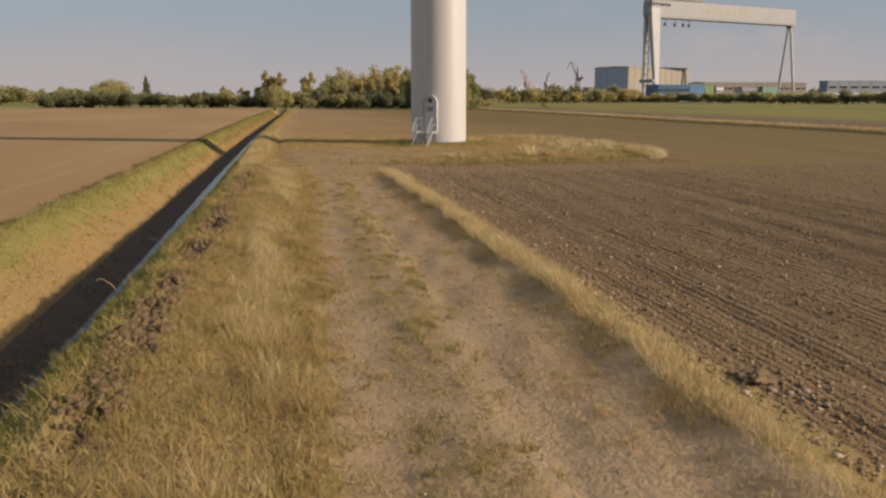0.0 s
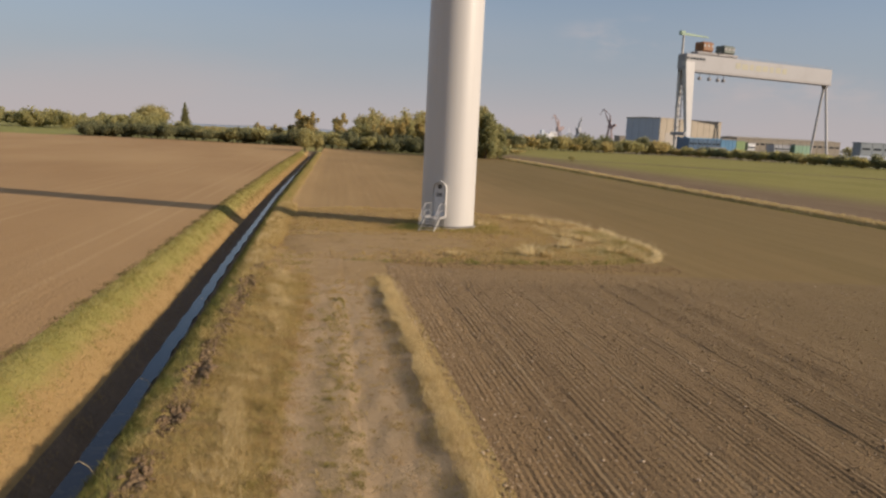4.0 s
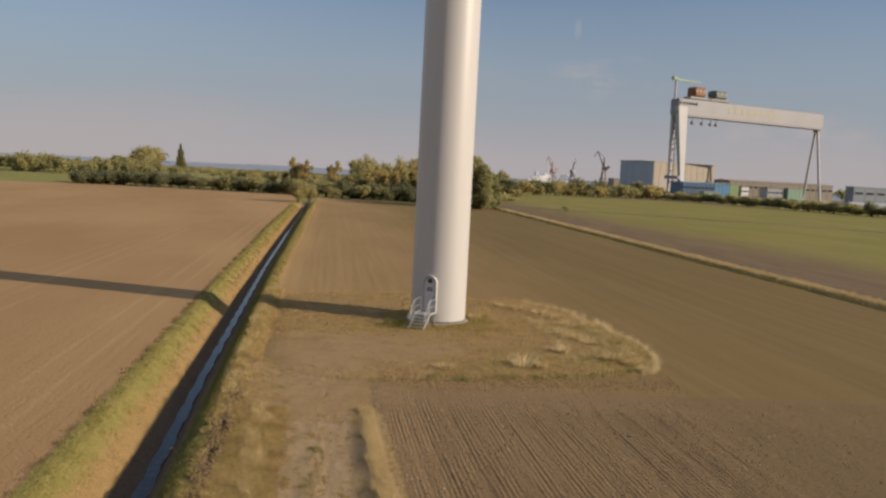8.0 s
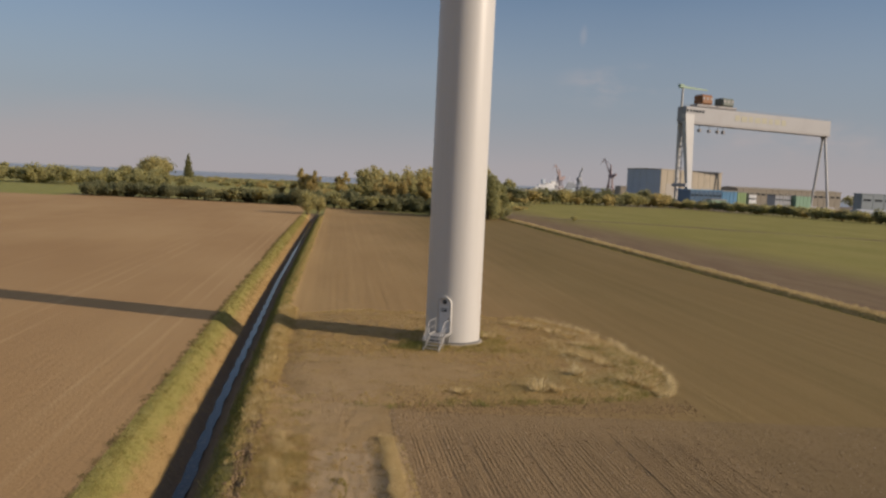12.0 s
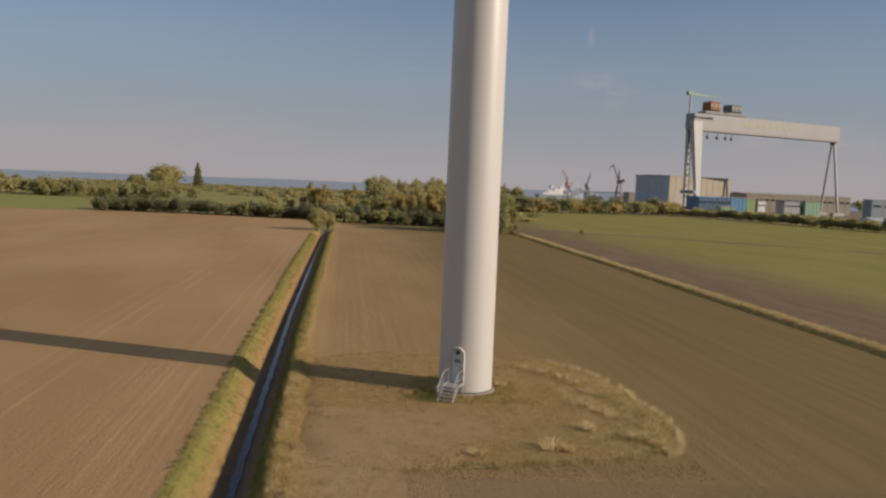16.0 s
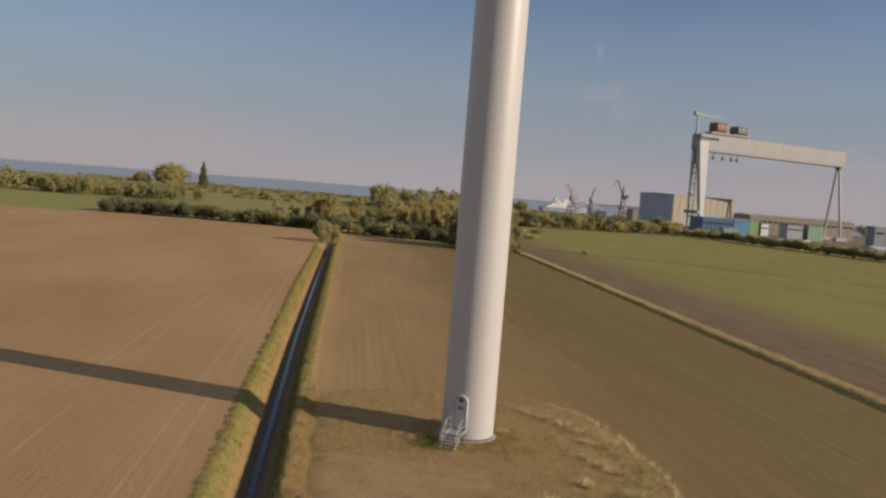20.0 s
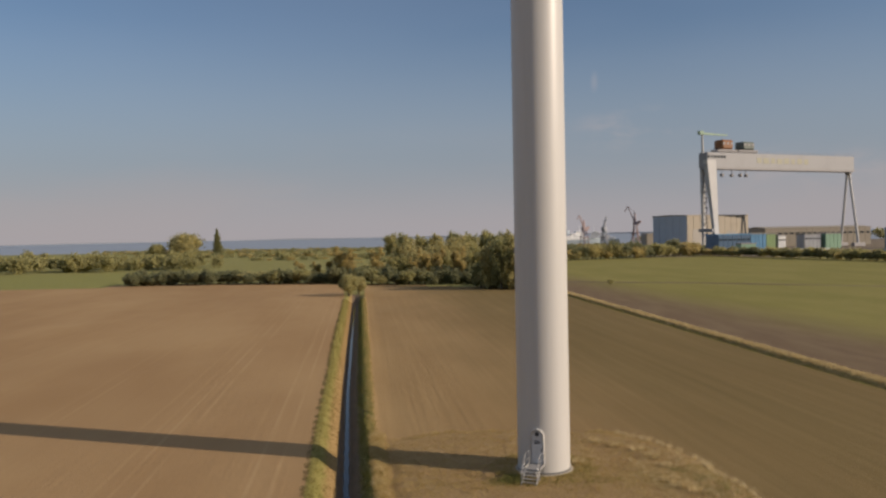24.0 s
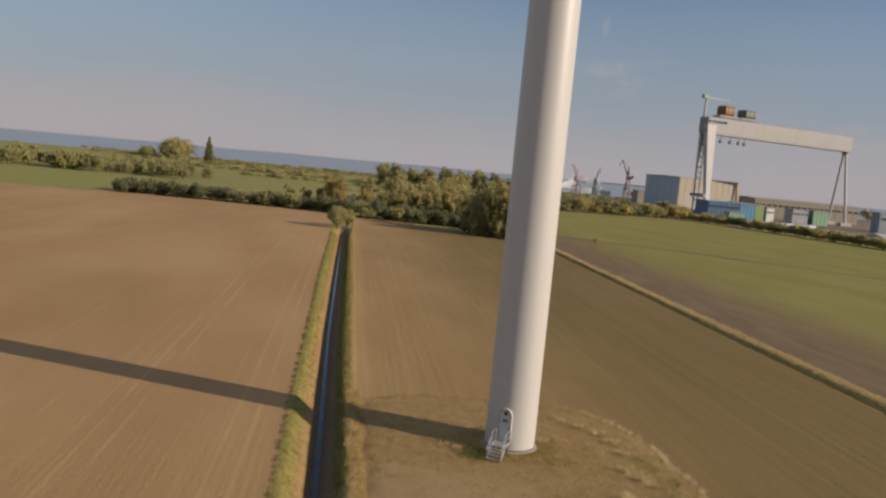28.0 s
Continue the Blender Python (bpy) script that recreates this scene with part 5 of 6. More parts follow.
def hall(name, label, corner, along, length, depth, tall, front, side, roofm, bays=8, gable=0.0, doors=(), stripes=True, rise=0.0):
    """A shed whose long front runs from corner along the given heading (degrees); the depth lies behind it to its left."""
    t = thing(name, pose(corner[0], corner[1], 0, 0, 0, along), label, "industrial hall")
    bm = bmesh.new()
    box(bm, (length / 2, depth / 2, tall / 2), (length - 0.4, depth - 0.4, tall))
    part("core_wall", bm, front, t)
    step = length / bays
    for k in range(bays):
        bm = bmesh.new()
        box(bm, (step * (k + 0.5), 0.05, tall / 2), (step - 0.25, 0.5, tall), bevel=0.06)
        part("wall_panel", bm, front, t)
    kk = max(2, round(depth / step))
    for k in range(kk):
        bm = bmesh.new()
        box(bm, (0.05, depth / kk * (k + 0.5), tall / 2), (0.5, depth / kk - 0.25, tall), bevel=0.06)
        part("wall_panel", bm, side, t)
    bm = bmesh.new()
    box(bm, (length / 2, depth / 2, tall + 0.35), (length + 0.8, depth + 0.8, 0.8), bevel=0.1)
    if gable:
        a = [bm.verts.new((x, y, z)) for x in (-0.3, length + 0.3) for y, z in ((-0.3, tall + 0.7), (depth / 2, tall + gable), (depth + 0.3, tall + 0.7))]
        bm.faces.new((a[0], a[1], a[2]))
        bm.faces.new((a[5], a[4], a[3]))
        bm.faces.new((a[0], a[3], a[4], a[1]))
        bm.faces.new((a[1], a[4], a[5], a[2]))
    part("roof", bm, roofm, t)
    for dx, w, h, mat in doors:
        bm = bmesh.new()
        box(bm, (dx, -0.22, h / 2), (w, 0.3, h), bevel=0.05)
        part("gate", bm, mat, t)
    if stripes:
        for k in range(bays):
            bm = bmesh.new()
            box(bm, (step * (k + 0.5), -0.24, tall * 0.72), (step * 0.7, 0.16, tall * 0.10))
            part("window", bm, M["glass"], t)
    return t


# blue-grey and beige claddings put the end's shade and the side's sun into colour
hall("assembly_hall", "large shipyard hall, blue-grey shaded end and beige sunlit long side", (200, 622), 32, 80, 38, 28.5, M["clad_beige"], M["clad_blue"], M["clad_beige"], 10, 1.2,
     ((14, 14, 17, M["roof"]), (36, 12, 15, M["roof"]), (58, 12, 15, M["roof"])), False)
hall("workshop_blue", "low workshop with dark blue cladding and pale windows", (199, 542), 6, 25, 22, 12.3, M["clad_darkblue"], M["clad_darkblue"], M["clad_lightblue"], 7)
hall("workshop_bright", "bright blue clad workshop beside the dark one", (224.3, 545), 6, 12, 20, 12.6, M["clad_lightblue"], M["clad_lightblue"], M["roof"], 4, stripes=False)
hall("workshop_green", "yellow green clad workshop at the row's end", (236.6, 546.5), 6, 7, 20, 12.3, M["clad_green"], M["clad_green"], M["roof"], 3, stripes=False)
hall("shed_white", "pale grey shed beside the workshops", (246, 548), 6, 6, 12, 11, M["white"], M["clad_grey"], M["roof"], 3)
hall("long_hall", "long low beige production hall", (290, 682), 4, 101, 40, 16.0, M["clad_beige"], M["clad_beige"], M["clad_beige"], 18, 2.0)
hall("shed_green", "small mint green metal shed", (299, 584), 6, 13, 12, 11.5, M["clad_mint"], M["clad_mint"], M["roof"], 4, stripes=False)
hall("shed_grey", "plain grey metal clad shed", (282, 584), 6, 14, 12, 11, M["clad_grey"], M["clad_grey"], M["roof"], 4)
hall("shed_mint_low", "low mint green shed before the workshops", (202, 505), 6, 11, 8, 6.0, M["clad_mint"], M["clad_mint"], M["roof"], 4, stripes=False)
hall("store_dark", "dark grey flat warehouse", (328, 540), 4, 80, 10, 15.0, M["clad_dark"], M["clad_dark"], M["clad_dark"], 9)
hall("store_low", "low dark building with a pale roof", (231, 362), 4, 40, 14, 4.0, M["clad_dark"], M["clad_dark"], M["clad_grey"], 6, 2.0, stripes=False)
hall("quay_shed", "low beige shed behind the trees", (196, 740), 5, 34, 16, 13, M["clad_beige"], M["clad_beige"], M["roof"], 5, stripes=False)

# parked vans beside the workshops
van = thing("parked_van", Matrix(), "small white van parked beside the workshops", "van", "parked vehicles")
part("body", box(bmesh.new(), (0, 0, 1.3), (5.0, 2.0, 1.7), bevel=0.25), M["white"], van)
part("windscreen", box(bmesh.new(), (1.9, 0, 1.75), (1.0, 1.8, 0.6), bevel=0.1), M["glass"], van)
for sx in (-1.5, 1.5):
    for sy in (-0.95, 0.95):
        part("wheel", tube(bmesh.new(), (sx, sy - 0.1, 0.36), (sx, sy + 0.1, 0.36), 0.36, seg=12), M["rubber"], van)
for i in range(16):
    x = 200 + i * 4.2 + rnd.uniform(-1, 1)
    copy_thing(van, pose(x, 500 + 0.12 * (x - 205) + rnd.uniform(-3, 3), 0, 0, 0, rnd.choice((8, 98, 188))))
drop_model(van)


def harbour_crane(x, y, tall, turn, mat, label):
    t = thing("harbour_crane", pose(x, y, 0, 0, 0, turn), label, "harbour crane")
    for sx in (-1, 1):
        for sy in (-1, 1):
            part("leg", beam(bmesh.new(), (sx * 4, sy * 4, 0), (sx * 1.6, sy * 1.6, tall * 0.5), 1.1, 1.1, 0.9, 0.9), mat, t)
    part("portal", box(bmesh.new(), (0, 0, tall * 0.28), (8.0, 8.0, 1.2), bevel=0.1), mat, t)
    part("machine_house", box(bmesh.new(), (-1, 0, tall * 0.56), (7, 4.5, 4.5), bevel=0.4), mat, t)
    part("tower", beam(bmesh.new(), (0, 0, tall * 0.55), (0.6, 0, tall * 0.86), 2.4, 2.4, 1.2, 1.2), mat, t)
    part("boom", beam(bmesh.new(), (1, 0, tall * 0.62), (tall * 0.20, 0, tall * 1.02), 1.6, 1.6, 0.7, 0.7), mat, t)
    part("fly_jib", beam(bmesh.new(), (tall * 0.20, 0, tall * 1.02), (tall * 0.30, 0, tall * 0.86), 1.0, 1.0, 0.4, 0.4), mat, t)
    part("tie", beam(bmesh.new(), (0.6, 0, tall * 0.86), (tall * 0.19, 0, tall * 1.01), 0.4, 0.4), mat, t)
    part("counterweight", box(bmesh.new(), (-5.5, 0, tall * 0.60), (3, 3.4, 3), bevel=0.3), mat, t)


harbour_crane(163, 902, 35, 205, M["crane_red"], "haze-greyed red harbour luffing crane")
harbour_crane(187, 902, 34, 60, M["crane_grey"], "grey harbour crane beside the ships")
harbour_crane(227, 915, 45, 150, M["crane_red"], "red and grey harbour luffing crane beside the hall")


def ship(x, y, L, turn):
    t = thing("ship", pose(x, y, 0, 0, 0, turn), "white ship lying at the quay", "ship", "ships at the quay")
    bm = bmesh.new()
    rings = []
    for s in np.linspace(-0.5, 0.5, 9):
        w = L * 0.075 * max(0.05, 1 - max(0, (s - 0.2) / 0.3) ** 2)
        top = 6 + 2.5 * max(0, s - 0.2) / 0.3
        rings.append([bm.verts.new((s * L, yy, zz2)) for yy, zz2 in ((-w, top), (-w * 0.7, -1.6), (w * 0.7, -1.6), (w, top))])
    for a, b in zip(rings, rings[1:]):
        for i in range(4):
            bm.faces.new((a[i], b[i], b[(i + 1) % 4], a[(i + 1) % 4]))
    bm.faces.new(rings[0][::-1])
    bm.faces.new(rings[-1])
    part("hull", bm, M["clad_dark"], t, "dark grey hull")
    for k, (dx, ll, z) in enumerate(((-0.1, 0.6, 7.2), (-0.08, 0.45, 10.0), (-0.02, 0.28, 12.8), (0.02, 0.14, 15.2))):
        deck = part("deck_house", box(bmesh.new(), (dx * L, 0, z), (ll * L, L * 0.11 * (1 - 0.12 * k), 2.6), bevel=0.2), M["white"], t)
        part("window_band", box(bmesh.new(), (dx * L, 0, z + 0.3), (ll * L * 0.96, L * 0.11 * (1 - 0.12 * k) + 0.2, 0.7)), M["glass"], deck)
    part("funnel", box(bmesh.new(), (-0.2 * L, 0, 15.5), (5, 3.4, 6.0), bevel=0.5), M["clad_blue"], t)
    part("mast", tube(bmesh.new(), (0.05 * L, 0, 16), (0.05 * L, 0, 24), 0.3, 0.15, 6), M["white"], t)


ship(173, 1012, 70, 20)
ship(202, 1030, 60, 170)


# ---------------------------------------------------------------- grass, clods and litter
def grass(name, label, mat, x, y, z, tall, wide, lean, seed, curve=0.35):
    """Bent blades of grass, one island each; x, y, z, tall, wide are arrays."""
    r = np.random.RandomState(seed)
    n = len(x)
    a = r.uniform(0, 2 * math.pi, n)
    face = np.stack([np.cos(a), np.sin(a), np.zeros(n)], 1)
    b = r.uniform(0, 2 * math.pi, n)
    bend = np.stack([np.cos(b), np.sin(b), np.zeros(n)], 1) * (lean * r.uniform(0.2, 1.4, n) * tall)[:, None]
    p = np.stack([x, y, z - 0.02], 1)
    up = np.zeros((n, 3))
    up[:, 2] = tall
    w = face * (wide * 0.5)[:, None]
    m = p + up * 0.55 + bend * curve
    t = p + up + bend
    co = np.stack([p - w, p + w, m + w * 0.8, m - w * 0.8, t], 1).reshape(-1, 3)
    i = np.arange(n)[:, None] * 5
    me = raw_mesh(name, co, [(4, i + np.array([[0, 1, 2, 3]])), (3, i + np.array([[3, 2, 4]]))])
    tagged(linked(name, me, mat), label, "grass", kind="stuff")


def patch(seed, count, u0, u1, v0, v1, clump=0.0, per=1, fade=None):
    """Random spots in a strip along the ditch; clumps of per blades, clump metres wide."""
    r = np.random.RandomState(seed)
    k = count // per
    u, v = r.uniform(u0, u1, k), r.uniform(v0, v1, k) if fade is None else v0 + (v1 - v0) * r.uniform(0, 1, k) ** fade
    v = np.where(v < v0 + 4, v - 9 * r.uniform(0, 1, k) ** 2, v)
    u, v = np.repeat(u, per) + r.normal(size=k * per) * clump, np.repeat(v, per) + r.normal(size=k * per) * clump
    return u, v, r


def strip_grass(name, label, mat, seed, count, u0, u1, v0, v1, t0, t1, w0, w1, lean, clump=0.0, per=1, fade=None, keep=None):
    u, v, r = patch(seed, count, u0, u1, v0, v1, clump, per, fade)
    if keep is not None:
        ok = keep(u, v, r)
        u, v = u[ok], v[ok]
    n = len(u)
    size = np.repeat(r.uniform(0.6, 1.25, n // per + 1), per)[:n]
    grow = 0.75 + 0.35 * wave(u, v, 2.2, seed + 1)
    far = 1 + np.clip((v + 30) / 60, 0, 3)
    grass(name, label, mat, ground_x(u, v), v, height(u, v), r.uniform(t0, t1, n) * size * grow, r.uniform(w0, w1, n) * far, lean, seed + 2)


def patchy(size, seed, level, slope=0.0):
    """Keeps blades where a rolling pattern is high."""
    return lambda u, v, r: wave(u, v, size, seed) + 0.6 * wave(u, v, size * 0.37, seed + 9) + r.uniform(-0.25, 0.25, len(u)) > level


def nearer_low(u, v, r):
    ragged = u > 9.84 + 0.22 * wave(u * 0.2, v, 3.3, 66) + 0.10 * wave(u * 0.2, v, 1.1, 67)
    return ragged & (r.uniform(0, 1, len(u)) < (0.72 + 0.55 * wave(u * 0.5, v, 4.0, 61)) * (0.26 + 0.74 * smooth(-52, -41, v)))


strip_grass("verge_grass", "long dry golden grass on the verge", M["dry"], 101, 106000, 2.85, 5.3, -61, -21, 0.07, 0.22, 0.004, 0.008, 1.2, 0.16, 14, keep=patchy(2.6, 31, 0.0))
strip_grass("verge_straw", "pale straw stalks along the farm track", M["dry"], 102, 40000, 3.8, 5.3, -61, -21, 0.16, 0.40, 0.0035, 0.007, 0.8, 0.16, 26, keep=patchy(3.0, 32, 0.12))
strip_grass("verge_pale", "pale bleached stalks in a line through the verge", M["straw"], 125, 46000, 4.1, 4.9, -61, -21, 0.18, 0.42, 0.0035, 0.007, 0.8, 0.16, 26, keep=patchy(2.8, 54, 0.1))
strip_grass("verge_rust", "rusty matted grass on the verge", M["rust"], 103, 72000, 3.25, 5.6, -61, -21, 0.05, 0.17, 0.005, 0.010, 1.4, 0.20, 14, keep=patchy(2.2, 33, -0.2))
strip_grass("verge_green", "green tufts low in the verge", M["fresh"], 104, 62000, 2.3, 5.5, -61, -20, 0.06, 0.20, 0.005, 0.010, 0.9, 0.17, 16, keep=patchy(2.4, 34, -0.1))
strip_grass("verge_weeds", "dark brown weeds in patches on the verge", M["weed"], 129, 12000, 3.2, 4.4, -61, -21, 0.05, 0.16, 0.005, 0.011, 1.2, 0.20, 20, keep=patchy(2.4, 62, 0.25))
strip_grass("apron_dry", "short dry grass in patches beside the end of the track", M["dry"], 130, 16000, 3.0, 5.6, -24, -12, 0.04, 0.14, 0.008, 0.016, 1.0, 0.20, 16, keep=patchy(2.2, 63, 0.2))
strip_grass("apron_green", "low green weeds beside the end of the track", M["fresh"], 131, 12000, 3.0, 5.4, -24, -10, 0.04, 0.12, 0.008, 0.016, 1.0, 0.24, 20, keep=patchy(2.6, 64, 0.3))
strip_grass("bank_crest_green", "fresh green grass on the crest of the ditch bank", M["lush"], 132, 42000, 1.7, 2.65, -61, -14, 0.06, 0.18, 0.006, 0.012, 0.8, 0.14, 14, keep=patchy(2.4, 65, -0.2))
strip_grass("slump_straw", "dead straw hanging over the slumped ditch edge", M["dry"], 121, 26000, 2.60, 3.25, -60, -14, 0.10, 0.32, 0.005, 0.010, 1.8, 0.07, 10, keep=patchy(1.8, 46, 0.1))
strip_grass("track_side_tufts", "ragged brown tufts along the edges of the track", M["rust"], 122, 40000, 4.9, 5.85, -61, -23, 0.03, 0.13, 0.007, 0.014, 1.2, 0.13, 20, keep=patchy(1.7, 47, 0.1))
strip_grass("track_side_green", "low green tufts where track and verge meet", M["fresh"], 123, 30000, 4.8, 5.9, -61, -23, 0.04, 0.14, 0.007, 0.014, 1.1, 0.14, 24, keep=patchy(2.0, 48, 0.2))
strip_grass("ridge_side_tufts", "brown tufts spreading from the ridge onto the track", M["rust"], 124, 34000, 8.7, 9.75, -61, -21.8, 0.03, 0.12, 0.005, 0.010, 1.2, 0.10, 24, keep=patchy(1.3, 49, 0.12))
strip_grass("ridge_straw", "ridge of tall pale straw beside the field", M["straw"], 105, 60000, 9.70, 10.40, -61, -20.9, 0.14, 0.42, 0.004, 0.009, 0.8, 0.12, 14, keep=nearer_low)
strip_grass("ridge_dry", "dry golden grass at the foot of the ridge", M["dry"], 106, 42000, 9.50, 10.55, -61, -20.8, 0.05, 0.20, 0.005, 0.010, 1.1, 0.16, 12, keep=patchy(1.8, 35, -0.05))
strip_grass("ridge_green", "green weeds mixed into the ridge", M["fresh"], 118, 7000, 9.2, 10.5, -61, -23, 0.05, 0.17, 0.006, 0.012, 0.9, 0.16, 12, keep=patchy(2.0, 36, 0.15))
strip_grass("track_grass", "low dry tufts along the middle of the track", M["dry"], 107, 34000, 6.35, 7.35, -61, -24, 0.03, 0.10, 0.005, 0.010, 1.1, 0.09, 22, keep=patchy(1.5, 37, 0.05))
strip_grass("track_edge_grass", "sparse tufts scattered over the track", M["rust"], 108, 14000, 5.0, 9.2, -61, -13, 0.03, 0.10, 0.007, 0.014, 1.2, 0.10, 16, keep=patchy(1.2, 38, 0.25))
strip_grass("track_green", "small green weeds on the track", M["fresh"], 109, 20000, 6.2, 7.8, -61, -26, 0.03, 0.07, 0.008, 0.016, 1.2, 0.10, 24, keep=patchy(1.5, 39, 0.1))
strip_grass("track_tufts_green", "small green tufts dotted over the farm track", M["fresh"], 127, 26000, 6.1, 7.8, -61, -26, 0.05, 0.12, 0.006, 0.011, 1.0, 0.085, 60, keep=patchy(2.1, 58, -0.1))
strip_grass("track_tufts_brown", "small golden brown tufts dotted over the farm track", M["dry"], 128, 40000, 5.3, 9.4, -61, -22, 0.04, 0.11, 0.006, 0.011, 1.0, 0.085, 60, keep=patchy(2.0, 59, -0.1))
strip_grass("bank_west_green", "green grass on the upper ditch bank", M["fresh"], 110, 60000, -3.1, -1.35, -58, 165, 0.04, 0.12, 0.014, 0.028, 0.8, 0.12, 8, 1.7)
strip_grass("bank_west_lush", "lush yellow-green grass on the crown of the bank", M["lush"], 126, 34000, -2.9, -1.4, -58, 165, 0.04, 0.12, 0.012, 0.024, 0.7, 0.16, 12, 1.7, keep=patchy(4.0, 56, -0.1))
strip_grass("bank_west_rust", "rusty dry grass on the lower ditch bank", M["rust"], 111, 42000, -1.6, -0.45, -58, 165, 0.04, 0.13, 0.012, 0.022, 0.9, 0.12, 8, 1.7)
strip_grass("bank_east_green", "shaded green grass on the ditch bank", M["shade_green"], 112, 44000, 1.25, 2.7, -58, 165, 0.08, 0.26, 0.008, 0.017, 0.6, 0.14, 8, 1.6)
strip_grass("field_edge_weeds", "ragged weeds along the edge of the bare field", M["weed"], 113, 22000, -3.22, -3.06, -58, 165, 0.06, 0.20, 0.014, 0.028, 0.6, 0.14, 16, 1.6, keep=patchy(2.4, 52, -0.05))
strip_grass("east_edge_straw", "straw grass along the ditch beyond the pad", M["dry"], 114, 12000, 2.4, 3.0, -14, 165, 0.14, 0.36, 0.010, 0.020, 0.5, 0.14, 12, 1.5)
strip_grass("east_edge_green", "green grass along the ditch beyond the pad", M["lush"], 115, 40000, 1.45, 2.9, -14, 165, 0.08, 0.24, 0.012, 0.024, 0.5, 0.14, 12, 1.5)
strip_grass("pad_west_dry", "dry grass between ditch and pad", M["dry"], 119, 22000, 2.5, 3.4, -17, 13, 0.12, 0.40, 0.010, 0.020, 0.7, 0.16, 12)
strip_grass("pad_west_straw", "pale straw between ditch and pad", M["straw"], 120, 12000, 2.5, 3.2, -17, 13, 0.2, 0.5, 0.009, 0.018, 0.5, 0.16, 14, keep=patchy(3.0, 44, 0.0))
strip_grass("strip_straw", "pale tall grass on the strip between the fields", M["straw"], 116, 26000, 59.6, 61.4, -25, 195, 0.18, 0.48, 0.014, 0.026, 0.5, 0.25, 12)
# dark blades put the strip's shadowed side into the colour
strip_grass("strip_dark", "dull shaded grass at the foot of the strip", M["shade_green"], 117, 12000, 58.2, 59.6, -25, 195, 0.15, 0.35, 0.016, 0.030, 0.6, 0.2, 12)


def pad_patch(seed, count, per, clump, test):
    r = np.random.RandomState(seed)
    k = count // per
    a, d = r.uniform(-math.pi, math.pi, k * 4), np.sqrt(r.uniform(0, 1, k * 4))
    ok = test(a, d, r)
    a, d = a[ok][:k], d[ok][:k]
    rr = pad_radius(a) * d
    x, y = np.repeat(rr * np.cos(a), per), np.repeat(-1 + rr * np.sin(a), per)
    x, y = x + r.normal(size=len(x)) * clump, y + r.normal(size=len(y)) * clump
    ok = np.hypot(x - TX, y - TY) > 2.38
    return x[ok], y[ok], r


def pad_grass(name, label, mat, seed, count, per, clump, t0, t1, w0, w1, lean, test):
    x, y, r = pad_patch(seed, count, per, clump, test)
    grass(name, label, mat, x, y, pad_z(x, y), r.uniform(t0, t1, len(x)), r.uniform(w0, w1, len(x)), lean, seed + 1)


def dirt_free(a, d, r):
    rr = pad_radius(a) * d
    x, y = rr * np.cos(a), -1 + rr * np.sin(a)
    bare = np.minimum(np.hypot(x + 6.5, y + 9.5) / 5.0, np.hypot(x + 2.0, y + 8.5) / 3.4)
    return (bare + r.uniform(-0.3, 0.3, len(x)) > 1) & (d < 0.99)


def rim_east(a, d, r):
    return (a > -0.76) & (a < 1.05) & (d > 0.985) & (d < 1.012)


def tussocks(a, d, r):
    return (np.abs(a + 0.15) < 0.75) & (d > 0.55) & (d < 0.95)


def rim_front(a, d, r):
    return (a > -1.95) & (a < -0.75) & (d > 0.95) & (d < 1.0)


def rim_back(a, d, r):
    return (a > 0.9) & (a < 2.35) & (d > 0.93) & (d < 1.0)


def by_tower(a, d, r):
    rr = pad_radius(a) * d
    x, y = rr * np.cos(a) - TX, -1 + rr * np.sin(a) - TY
    return (np.hypot(x, y) < 4.0) | (np.hypot(x / 5.0, (y + 3.4) / 1.1) < 1)


def worn_patches(a, d, r):
    rr = pad_radius(a) * d
    x, y = rr * np.cos(a), -1 + rr * np.sin(a)
    return (x < 3) & (d < 0.98) & (wave(x, y, 3.4, 71) + 0.6 * wave(x, y, 1.3, 72) + r.uniform(-0.3, 0.3, len(x)) > 0.18)


pad_grass("pad_worn_dry", "thin patches of dry grass on the worn pad", M["dry"], 209, 9000, 12, 0.13, 0.03, 0.11, 0.012, 0.022, 1.0, worn_patches)
pad_grass("pad_worn_green", "thin green and brown weeds on the worn pad", M["weed"], 210, 6000, 12, 0.15, 0.03, 0.10, 0.012, 0.024, 1.0, worn_patches)
pad_grass("pad_dry", "short dry grass over the pad", M["dry"], 201, 36000, 8, 0.14, 0.06, 0.20, 0.014, 0.028, 0.8, dirt_free)
pad_grass("pad_rust", "short brown grass over the pad", M["rust"], 202, 26000, 8, 0.16, 0.05, 0.16, 0.014, 0.028, 0.9, dirt_free)
pad_grass("pad_rim_straw", "pale tall grass along the pad's rim", M["rim"], 203, 46000, 16, 0.14, 0.20, 0.56, 0.011, 0.020, 0.5, rim_east)
pad_grass("pad_straw", "scattered pale straw over the east of the pad", M["rim"], 204, 14000, 20, 0.20, 0.08, 0.26, 0.007, 0.013, 0.9, tussocks)
pad_grass("pad_front_green", "green weeds at the pad's front edge", M["lush"], 205, 18000, 18, 0.18, 0.12, 0.36, 0.014, 0.028, 0.7, rim_front)
pad_grass("pad_back_dry", "dry grass at the pad's rear edge", M["dry"], 206, 8000, 18, 0.25, 0.15, 0.40, 0.014, 0.028, 0.6, rim_back)
pad_grass("tower_green", "green grass round the tower's foot", M["fresh"], 207, 20000, 14, 0.18, 0.10, 0.30, 0.012, 0.024, 0.6, by_tower)

